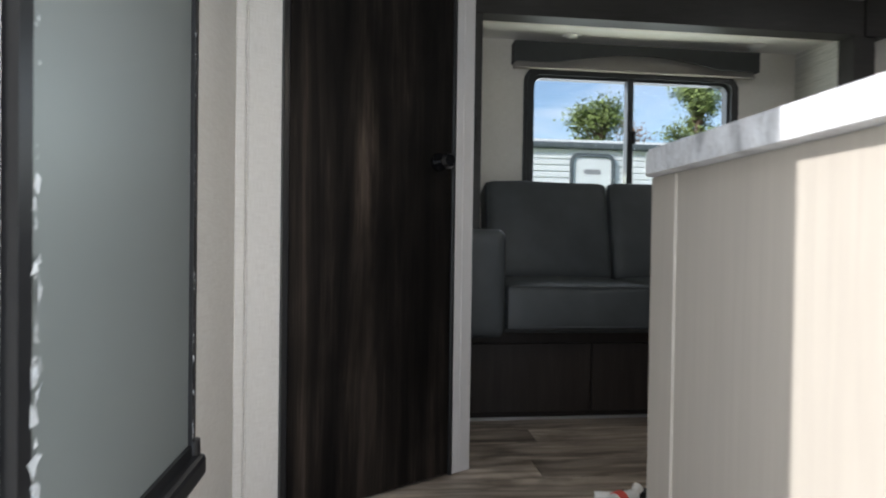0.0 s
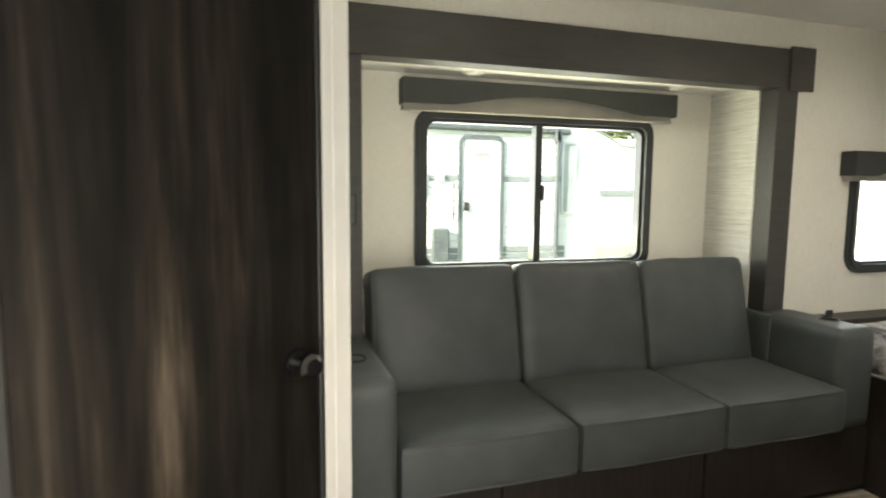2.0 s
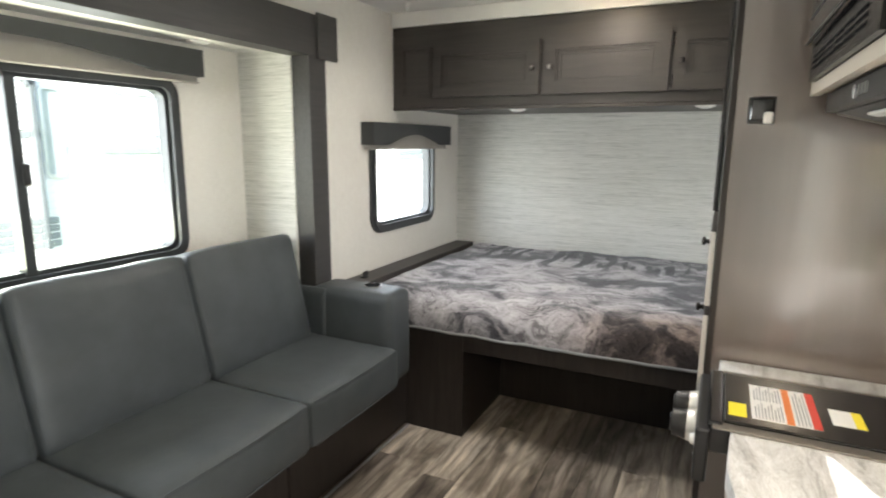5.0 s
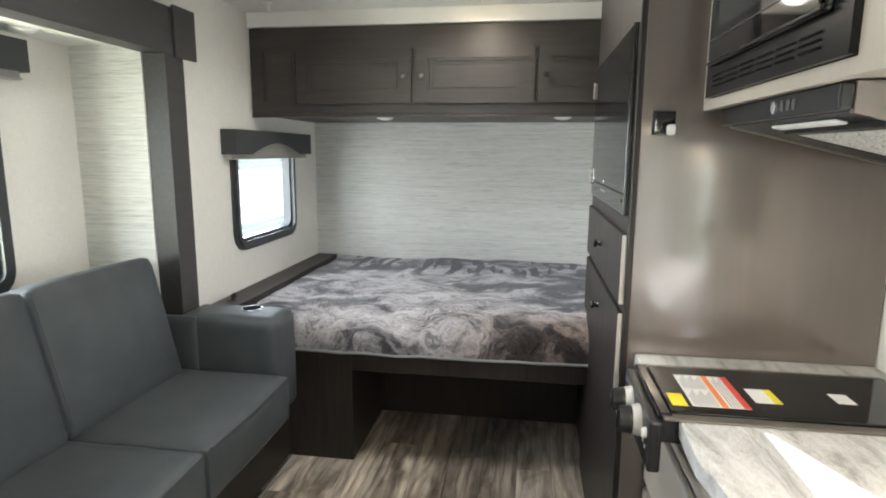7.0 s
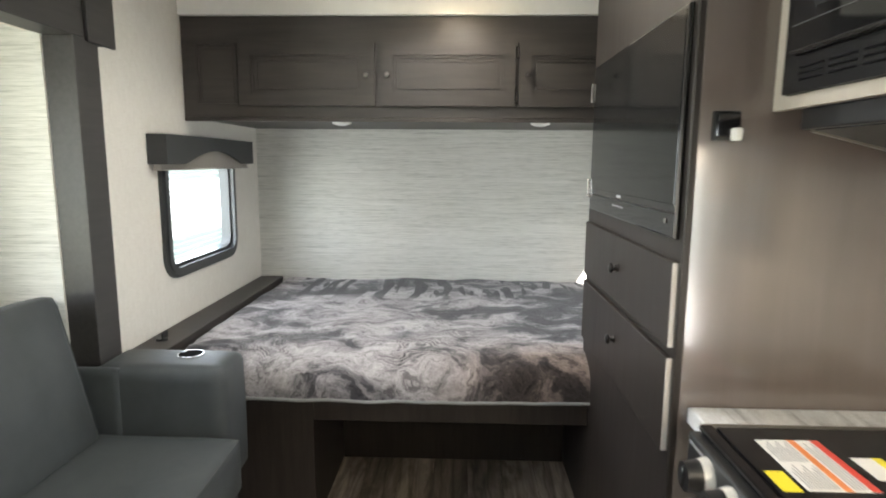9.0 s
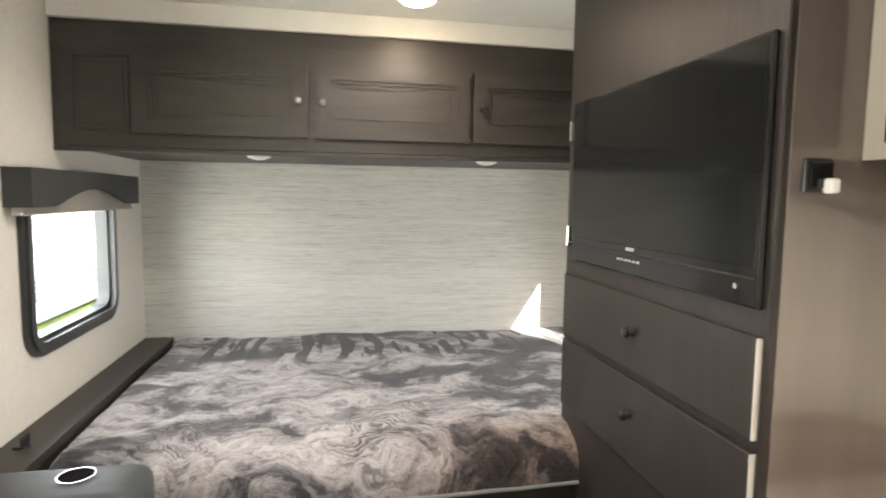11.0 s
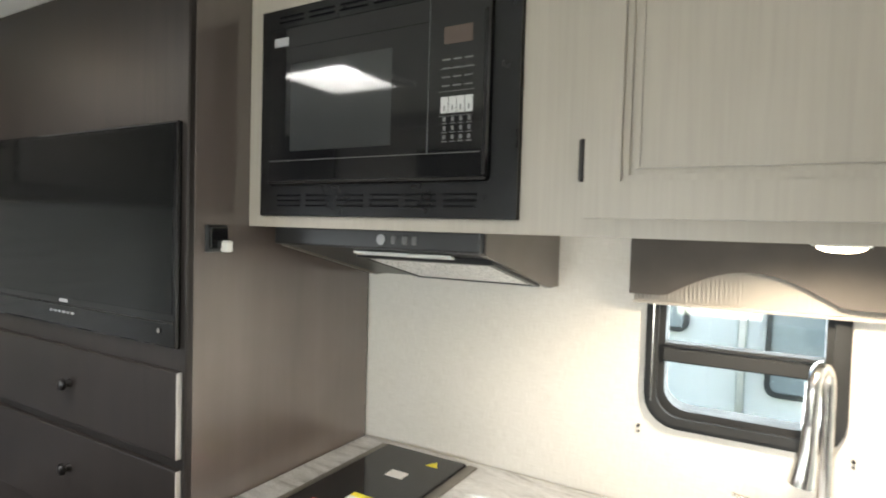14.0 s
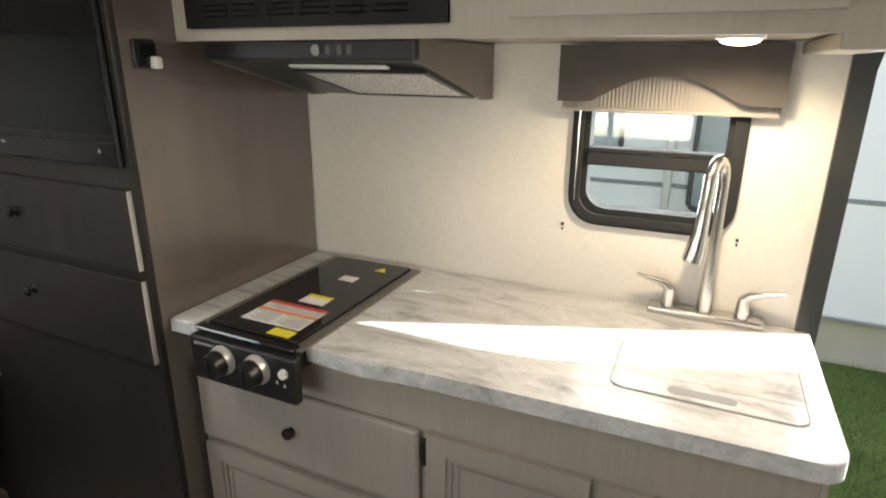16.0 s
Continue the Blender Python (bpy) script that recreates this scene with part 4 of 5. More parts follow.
for k in range(4):
    for j in range(3):
        x, z = 1.354 + 0.025 * j, 1.890 + 0.017 * k
        b.box(x, x + 0.018, 0.5308, 0.5319, z, z + 0.0028, 0)
for z in (1.832, 1.880, 1.924):
    b.box(1.350, 1.428, 0.5308, 0.5317, z, z + 0.0012, 0)
b.ob("keys", KEYPRINT, e)["kind"] = "stuff"
for j in range(4):
    Build().box(1.352 + 0.0182 * j, 1.3692 + 0.0182 * j, 0.5308, 0.5322, 1.838, 1.870, 0.0004).ob("key_block", TAG_PALE, e)
b = Build()
for j in range(4):
    b.box(1.359 + 0.0182 * j, 1.362 + 0.0182 * j, 0.5318, 0.5326, 1.843, 1.853, 0)
b.ob("key_marks", KEYPRINT, e)["kind"] = "stuff"
Build().box(1.356, 1.420, 0.5308, 0.5322, 1.972, 2.006, 0.0005).ob("display", DISPLAY, e)
b = Build()
for zz, nk in ((1.654, 3), (2.088, 2)):
    for j in range(6):
        for k in range(nk):
            x = 1.345 + 0.093 * j
            b.box(x, x + 0.075, 0.5165, 0.5195, zz + 0.012 * k, zz + 0.004 + 0.012 * k, 0.001)
b.ob("vent", WELL, e)["kind"] = "stuff"

e = base("range_hood", 1.65, 0.25, 1.5, "black and bronze range hood with an aluminium grease filter", "range hood")
Build().prism([(0.002, 1.606), (0.002, 1.468), (0.07, 1.468), (0.455, 1.560), (0.455, 1.606)], "x", 1.366, 1.922).ob("body", BLACK, e)
for x in (1.352, 1.9225):
    Build().prism([(0.002, 1.606), (0.002, 1.462), (0.07, 1.462), (0.455, 1.557), (0.455, 1.606)], "x", x, x + 0.0135).ob("side_panel", HOOD, e)
Build().box(1.355, 1.935, 0.455, 0.478, 1.562, 1.605, 0.004, 2).ob("fascia", BLACK, e)
hm = Matrix.Translation((1.545, 0.262, 1.5115)) @ Matrix.Rotation(math.atan2(0.092, 0.385), 4, "X")
Build().box(-0.17, 0.17, -0.13, 0.13, -0.008, 0.0, 0.003, 1, hm).ob("filter", MESHMETAL, e)
Build().ring([(-0.185, -0.145), (0.185, -0.145), (0.185, 0.145), (-0.185, 0.145)], [(-0.17, -0.13), (0.17, -0.13), (0.17, 0.13), (-0.17, 0.13)], "z", -0.010, 0.002).ob("filter_frame", BLACK, e).matrix_basis = hm
e.children[-1].matrix_parent_inverse = e.matrix_basis.inverted()
Build().box(-0.10, 0.17, 0.158, 0.180, -0.006, 0.0, 0.002, 1, hm).ob("lamp_lens", LAMP_OFF, e)
b = Build()
for x in (1.56, 1.53, 1.505):
    b.box(x, x + 0.014, 0.477, 0.481, 1.573, 1.594, 0.002)
b.ob("switches", KEYPRINT, e)["kind"] = "stuff"
Build().cyl((1.60, 0.477, 1.583), (1.60, 0.482, 1.583), 0.012).ob("dial", TAG_GREY, e)

e = base("under_cabinet_lamp", 0.75, 0.40, 1.609, "lit round puck lamp under the kitchen wall cabinet", "lamp")
Build().cyl((0.75, 0.40, 1.6095), (0.75, 0.40, 1.600), 0.042, 0.040, 24).ob("rim", WHITE, e, True)
Build().ball((0.75, 0.40, 1.600), 0.034, 1, 1, 0.3, 18).ob("lens", LAMP_ON, e, True)

b = Build().cyl((1.127, 0.0, 1.123), (1.127, 0.008, 1.123), 0.004, None, 8).cyl((1.127, 0.0, 1.108), (1.127, 0.006, 1.108), 0.003, None, 8)
tagged(b.ob("wall_screw", BLACK), "small dark screws in the kitchen wall", "screw")
b = Build().cyl((0.678, 0.0, 1.133), (0.678, 0.008, 1.133), 0.004, None, 8).cyl((0.678, 0.0, 1.12), (0.678, 0.006, 1.12), 0.003, None, 8)
tagged(b.ob("wall_screw", BLACK), "small dark screws in the kitchen wall", "screw")

# ---- television cabinet ----
e = base("television_cabinet", 2.5, 0.32, 0, "tall espresso wood cabinet with two drawers under a television", "cabinet")
Build().box(2.0, 2.975, 0.003, 0.678, 0.0, 2.215, 0.003).ob("body", ESPRESSO, e)
Build().box(1.9995, 2.018, 0.003, 0.664, 0.0, 2.215, 0.004, 2).ob("side_panel", UMBER, e)
for z0, z1 in ((1.056, 1.263), (0.795, 1.032)):
    d = Build().box(2.016, 2.955, 0.656, 0.692, z0, z1, 0.004, 2).ob("drawer", ESPRESSO, e)
    Build().box(2.0145, 2.0165, 0.657, 0.6915, z0 + 0.002, z1 - 0.002, 0).ob("edge_band", EDGE, d)
    knob(Build(), (2.475, 0.692, z1 - 0.098), (0, 1, 0), 0.016).ob("handle", DARKMETAL, d, True)
panel_front(e, "door", 2.020, 2.48, 0.09, 0.770, 0.656, ESPRESSO)
panel_front(e, "door", 2.50, 2.955, 0.09, 0.770, 0.656, ESPRESSO)
# black strip painted in for the shade of the gap below the television
Build().box(2.05, 2.95, 0.654, 0.6575, 1.268, 1.305, 0).ob("reveal", BLACK, e)

e = base("television", 2.5, 0.66, 1.31, "black flat-screen television on the cabinet front", "television")
Build().box(2.022, 2.922, 0.657, 0.690, 1.314, 1.842, 0.006, 2).ob("body", GLOSSBLACK, e)
Build().box(2.036, 2.908, 0.6885, 0.6915, 1.395, 1.830, 0.001).ob("screen", SCREEN, e)
Build().box(2.0205, 2.0235, 0.686, 0.6925, 1.317, 1.840, 0.001).ob("bezel_edge", DARKMETAL, e)
Build().box(2.03, 2.915, 0.688, 0.694, 1.372, 1.376, 0.001).ob("bezel_line", DARKMETAL, e)
for z in (1.715, 1.36):
    Build().box(2.924, 2.933, 0.66, 0.70, z, z + 0.07, 0.003).ob("bracket", CHROME, e)
Build().cyl((2.085, 0.690, 1.353), (2.085, 0.693, 1.353), 0.006, None, 12).ob("sensor", CHROME, e)
b = Build()
for k in range(6):
    b.box(2.46 + 0.022 * k, 2.473 + 0.022 * k, 0.690, 0.6915, 1.352, 1.358, 0)
b.ob("buttons", TAG_GREY, e)["kind"] = "stuff"
Build().box(2.49, 2.535, 0.690, 0.6915, 1.382, 1.391, 0).ob("badge", TAG_GREY, e)

e = base("wall_outlet", 2.0, 0.6, 1.57, "black wall outlet with a white plug", "outlet")
Build().box(1.991, 2.004, 0.573, 0.633, 1.540, 1.605, 0.004, 2).ob("plate", BLACK, e)
Build().box(1.984, 1.991, 0.577, 0.628, 1.548, 1.60, 0.003).ob("socket", GLOSSBLACK, e)
Build().box(1.966, 1.990, 0.578, 0.598, 1.540, 1.568, 0.005, 2).ob("plug", WHITE, e)

# ---- bed ----
e = base("bed_platform", 3.6, 1.4, 0, "espresso wood bed platform with an open recess below", "bed")
Build().box(2.842, 4.325, 1.767, 2.345, 0.0, 0.555, 0.002).ob("side_box", ESPRESSO, e)
Build().box(2.842, 2.862, 0.66, 1.767, 0.462, 0.555, 0.002).ob("header", ESPRESSO, e)
Build().box(3.40, 4.325, 0.662, 1.767, 0.0, 0.555, 0.002).ob("recess_back", ESPRESSO, e)
Build().box(2.862, 3.40, 0.662, 1.767, 0.53, 0.555, 0.001).ob("deck", ESPRESSO_SHEEN, e)
Build().box(2.98, 4.325, 0.003, 0.66, 0.0, 0.555, 0.002).ob("side_box", ESPRESSO, e)

b = Build()
nx, ny = 60, 84
g = {}
for i in range(nx + 1):
    for j in range(ny + 1):
        x, y = 2.812 + (4.322 - 2.812) * (i / nx) ** 1.25, 0.03 + (2.335 - 0.03) * j / ny
        ex = min(1, (x - 2.812) / 0.20)
        ey = min(1, (2.335 - y) / 0.05)
        up = 0.738 - 0.105 * (1 - math.sqrt(max(0, 1 - (1 - ex) ** 2))) - 0.035 * (1 - math.sqrt(max(0, 1 - (1 - ey) ** 2)))
        q = Vector((x, y, 0))
        up += 0.010 * noise.noise(q * 3.1) + 0.006 * noise.noise(Vector((x * 5 + y * 9, y * 3, 4))) * 1.5
        up += 0.010 * math.exp(-((x - 2.92) / 0.16) ** 2) * noise.noise(Vector((x * 26, y * 3 + 0.5 * x, 1.7)))
        x -= 0.022 * math.sin(math.pi * min(1, max(0, (y - 0.66) / 1.6))) * (1 - ex) ** 2
        g[i, j] = (x, y, up)
vv = {}


def bed_v(key, co):
    if key not in vv:
        vv[key] = b.bm.verts.new(co)
    return vv[key]


ok = lambda i, j: not (g[i, j][1] < 0.66 and g[i, j][0] < 2.977)
for i in range(nx):
    for j in range(ny):
        ks = [(i, j), (i + 1, j), (i + 1, j + 1), (i, j + 1)]
        if all(ok(*k) for k in ks):
            b.bm.faces.new([bed_v(k, g[k]) for k in ks])
rim = [ed for ed in b.bm.edges if len(ed.link_faces) == 1]
ret = bmesh.ops.extrude_edge_only(b.bm, edges=rim)
for v in [q for q in ret["geom"] if isinstance(q, bmesh.types.BMVert)]:
    v.co.z = 0.5575 + 0.012 * noise.noise(Vector((v.co.x * 4, v.co.y * 3.2, 9))) * (1 if v.co.x < 2.83 else 0) + (0.008 if v.co.x < 2.83 else 0)
    if v.co.x < 2.83:
        v.co.x += 0.004 + 0.006 * noise.noise(Vector((v.co.y * 7, 3, 1)))
cover = tagged(b.ob("mattress_cover", BLANKET, None, True), "mattress under a grey marbled plush blanket on the platform", "bed")
hem = [(2.8105 - 0.022 * math.sin(math.pi * (k / 30)) * 0.9, 0.672 + 1.62 * k / 30, 0.567 + 0.010 * noise.noise(Vector((k * 0.4, 2, 9)))) for k in range(31)]
Build().tube(hem, 0.007, 8).ob("hem", HEM, cover, True, "pale rolled hem of the blanket")

trim_box("ledge_bedside", ESPRESSO_SHEEN, "espresso wood ledge along the wall beside the bed", (2.62, 4.325, 2.342, W, 0.715, 0.748), (2.85, 4.325, 2.346, W, 0.0, 0.714))
e = base("usb_charger", 2.955, 2.42, 0.748, "small black flip-top charging socket on the ledge", "socket")
Build().cyl((2.955, 2.425, 0.748), (2.955, 2.425, 0.756), 0.024, 0.022, 18).box(2.93, 2.98, 2.410, 2.416, 0.754, 0.785, 0.003, 1).ob("cover", BLACK, e)

e = base("bed_overhead_cabinet", 3.9, 1.3, 1.69, "espresso wood overhead cabinet with three panelled doors", "cabinet")
Build().box(3.392, 4.327, 0.004, 2.482, 1.69, 2.14, 0.002).ob("body", ESPRESSO_SHEEN, e)


def front_x(parent, y0, y1, z0, z1, x, mat, inset=0.055, depth=0.02):
    """A cabinet door with a moulded field, facing -x."""
    o = lambda s: [(y0 + s, z0 + s), (y1 - s, z0 + s), (y1 - s, z1 - s), (y0 + s, z1 - s)]
    b = Build().ring(o(0), o(inset), "x", x - depth, x)
    b.ring(o(inset), o(inset + 0.012), "x", x - depth * 0.75, x)
    b.ring(o(inset + 0.022), o(inset + 0.030), "x", x - depth * 0.62, x - depth * 0.3)
    b.box(x - depth * 0.45, x, y0 + inset + 0.012, y1 - inset - 0.012, z0 + inset + 0.012, z1 - inset - 0.012, 0)
    return b.ob("door", mat, parent)


for y0, y1, ky in ((1.586, 2.212, 1.622), (0.947, 1.556, 1.528), (0.30, 0.930, 0.893)):
    d = front_x(e, y0, y1, 1.742, 2.022, 3.391, ESPRESSO_SHEEN)
    knob(Build(), (3.371, ky, 1.878), (-1, 0, 0), 0.014).ob("handle", PEWTER if ky > 1 else DARKMETAL, d, True)
for z in (1.765, 1.955):
    Build().box(3.370, 3.391, 0.932, 0.945, z, z + 0.05, 0.002).ob("hinge", DARKMETAL, e)
o = lambda q: [(2.226 + q, 1.752 + q), (2.418 - q, 1.752 + q), (2.418 - q, 2.024 - q), (2.226 + q, 2.024 - q)]
Build().ring(o(0), o(0.010), "x", 3.386, 3.3918).ring(o(0.016), o(0.022), "x", 3.388, 3.3918).ob("filler_moulding", ESPRESSO_SHEEN, e)
trim_box("trim_overhead", ESPRESSO_SHEEN, "dark lower rail of the overhead cabinet", (3.388, 3.413, 0.004, 2.482, 1.672, 1.689))
trim_box("ceiling_cove", CEIL, "white cove strip above the overhead cabinet", (3.372, 3.403, 0.004, 2.482, 2.141, 2.219))


def puck(x, y, z, lab, lit=False):
    e = base("puck_lamp", x, y, z, lab, "lamp", "puck lamps")
    Build().cyl((x, y, z), (x, y, z - 0.008), 0.05, 0.047, 24).ob("rim", WHITE, e, True)
    Build().ball((x, y, z - 0.007), 0.038, 1, 1, 0.3, 16).ob("lens", LAMP_OFF, e, True)
    return e


puck(3.70, 1.808, 1.6895, "round white puck lamp under the overhead cabinet")
puck(3.70, 0.785, 1.6895, "round white puck lamp under the overhead cabinet")
puck(1.085, 2.70, 1.90, "round white puck lamp in the slide-out ceiling")
puck(2.165, 2.70, 1.90, "round white puck lamp in the slide-out ceiling")
puck(3.17, 1.54, CEIL_Z, "round white unlit puck lamp on the ceiling")
# added glowing disc: the bright ceiling patch comes from the roof vent
e = base("ceiling_lamp", 3.12, 1.20, CEIL_Z, "glowing disc added on the white ceiling in place of roof-vent light", "lamp")
Build().cyl((3.12, 1.20, CEIL_Z - 0.0005), (3.12, 1.20, CEIL_Z - 0.014), 0.075, 0.07, 28).ob("rim", WHITE, e, True)
Build().ball((3.12, 1.20, CEIL_Z - 0.013), 0.062, 1, 1, 0.3, 20).ob("lens", LAMP_ON, e, True)

e = base("ceiling_peg", 2.9, 2.2, CEIL_Z, "small white plastic peg on the ceiling", "ceiling fitting")
Build().cyl((3.2, 2.28, CEIL_Z), (3.2, 2.28, CEIL_Z - 0.006), 0.025, 0.024).cyl((3.2, 2.28, CEIL_Z - 0.004), (3.2, 2.28, CEIL_Z - 0.04), 0.012, 0.010).ob("peg", WHITE, e, True)

e = base("roof_vent", 2.43, 1.38, CEIL_Z, "white framed roof vent letting in daylight", "roof vent")
Build().ring(rrect(2.20, 2.66, 1.15, 1.61, 0.02), rrect(2.26, 2.60, 1.21, 1.55, 0.015), "z", CEIL_Z - 0.014, CEIL_Z + 0.08).ob("frame", WHITE, e)
Build().box(2.22, 2.64, 1.17, 1.59, CEIL_Z + 0.085, CEIL_Z + 0.10, 0.006, 2).ob("lid", LID, e)

# ---- sofa in the slide-out ----
e = base("sofa_platform", 1.6, 2.4, 0, "espresso wood box under the sofa with plain panels", "platform")
Build().box(0.36, 2.827, 2.10, 2.384, 0.0, 0.38, 0.002).ob("body", ESPRESSO, e)
for x0, x1 in ((0.40, 0.985), (0.995, 1.895), (1.905, 2.822)):
    Build().box(x0, x1, 2.08, 2.099, 0.03, 0.33, 0.003).ob("panel", ESPRESSO, e)
Build().box(0.535, 2.465, 2.391, 2.795, 0.0, 0.38, 0.002).ob("back_box", ESPRESSO, e)

trim_box("trim_platform_foot", ALU, "pale strip where the sofa platform meets the floor", (0.36, 2.827, 2.071, 2.0795, 0.0, 0.012), bevel=0.001)

e = base("sofa", 1.55, 2.2, 0.38, "grey leatherette three-seat sofa with cup holders in the arms", "sofa")
Build().pillow(0.57, 2.46, 2.0, 2.6, 0.382, 0.47, 0.02).ob("frame", VINYL, e, True)
seats = ((0.565, 1.197), (1.203, 1.822), (1.828, 2.435))
for k, (x0, x1) in enumerate(seats):
    Build().pillow(x0, x1, 1.895, 2.50, 0.41, 0.598, 0.024, (0.0, 0.012, 0.012), 12, None, 0.005, k * 7).ob("seat_cushion", VINYL, e, True)
    for zz in (0.590, 0.428):
        edge = [Vector((x0 + 0.02 + (x1 - x0 - 0.04) * u / 12, 1.8985 - 0.008 * math.sin(math.pi * u / 12), zz)) for u in range(13)]
        Build().tube(edge, 0.0035, 6).ob("piping", VINYL, e, True)
lean = Matrix.Translation((0, 2.40, 0.59)) @ Matrix.Rotation(radians(-13), 4, "X") @ Matrix.Translation((0, -2.40, -0.59))
for k, (x0, x1) in enumerate(((0.57, 1.193), (1.20, 1.812), (1.82, 2.40))):
    Build().pillow(x0, x1, 2.335, 2.50, 0.575, 1.075, 0.028, (0.0, 0.026, 0.006), 12, lean, 0.006, 30 + k * 5).ob("back_cushion", VINYL, e, True)
    top = [lean @ Vector((x0 + 0.04 + (x1 - x0 - 0.08) * u / 12, 2.35, 1.064 + 0.006 * math.sin(math.pi * u / 12))) for u in range(13)]
    Build().tube(top, 0.004, 6).ob("piping", VINYL, e, True)
    for xs in (x0 + 0.012, x1 - 0.012):
        seam = [lean @ Vector((xs, 2.342, 0.62 + 0.42 * u / 10)) for u in range(11)]
        Build().tube(seam, 0.0035, 6).ob("piping", VINYL, e, True)
for x0, x1, cx, y0 in ((0.368, 0.56, 0.46, 1.885), (2.448, 2.652, 2.568, 1.955)):
    a = Build().pillow(x0, x1, y0, 2.395, 0.385, 0.818, 0.034, (0.004, 0.006, 0.006), 12, None, 0.002, x0).ob("arm", VINYL, e, True)
    Build().pillow(*((2.440, 2.468, 2.30, 2.62) if cx > 1 else (0.532, 0.562, 2.30, 2.62)), 0.40, 0.815, 0.012).ob("arm_back", VINYL, e, True)
    circle = [[(cx + r * math.cos(2 * math.pi * i / 28), 2.115 + r * math.sin(2 * math.pi * i / 28)) for i in range(28)] for r in (0.0425, 0.040)]
    Build().ring(circle[0], circle[1], "z", 0.81, 0.828).ob("cup_rim", DARKMETAL if cx < 1 else CHROME, a, True)
    Build().cyl((cx, 2.115, 0.79), (cx, 2.115, 0.8235), 0.040, 0.040, 28).ob("cup_well", WELL, a)
e = base("slide_switch", 0.49, 2.40, 1.31, "black switch plate with a chrome rim on the trim", "switch")
Build().box(0.455, 0.52, 2.388, 2.3992, 1.25, 1.37, 0.004).ob("plate", CHROME, e)
Build().box(0.462, 0.513, 2.384, 2.389, 1.258, 1.362, 0.002).ob("rocker", BLACK, e)

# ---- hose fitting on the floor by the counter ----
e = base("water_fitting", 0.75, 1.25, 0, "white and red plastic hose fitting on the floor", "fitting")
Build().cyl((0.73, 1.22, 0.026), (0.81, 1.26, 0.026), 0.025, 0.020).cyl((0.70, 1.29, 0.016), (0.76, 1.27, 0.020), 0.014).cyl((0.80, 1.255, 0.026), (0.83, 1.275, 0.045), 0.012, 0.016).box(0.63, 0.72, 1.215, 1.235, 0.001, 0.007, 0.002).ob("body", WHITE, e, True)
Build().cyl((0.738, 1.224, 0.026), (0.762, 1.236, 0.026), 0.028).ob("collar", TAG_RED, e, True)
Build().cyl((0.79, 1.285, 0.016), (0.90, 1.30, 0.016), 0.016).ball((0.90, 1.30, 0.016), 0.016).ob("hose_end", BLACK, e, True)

# ---- outside ----
b = Build()
bmesh.ops.create_grid(b.bm, x_segments=4, y_segments=4, size=400, matrix=Matrix.Translation((0, 0, -0.65)))
tagged(b.ob("ground", GRASS), "mown green lawn around the trailers", "", "", "structure")
b = Build()
rng = random.Random(4)
for k in range(9000):
    x, y = rng.uniform(-2.6, 1.0), rng.uniform(-3.4, -0.5)
    h, a, s = rng.uniform(0.03, 0.07), rng.uniform(0, 6.28), rng.uniform(0.002, 0.004)
    p = [b.bm.verts.new(q) for q in ((x - s * math.cos(a), y - s * math.sin(a), -0.652), (x + s * math.cos(a), y + s * math.sin(a), -0.652),
                                     (x + rng.uniform(-0.03, 0.03), y + rng.uniform(-0.03, 0.03), -0.65 + h))]
    b.bm.faces.new(p)
tagged(b.ob("grass_blades", GRASS), "short green grass blades by the entry", "grass", "", "stuff")


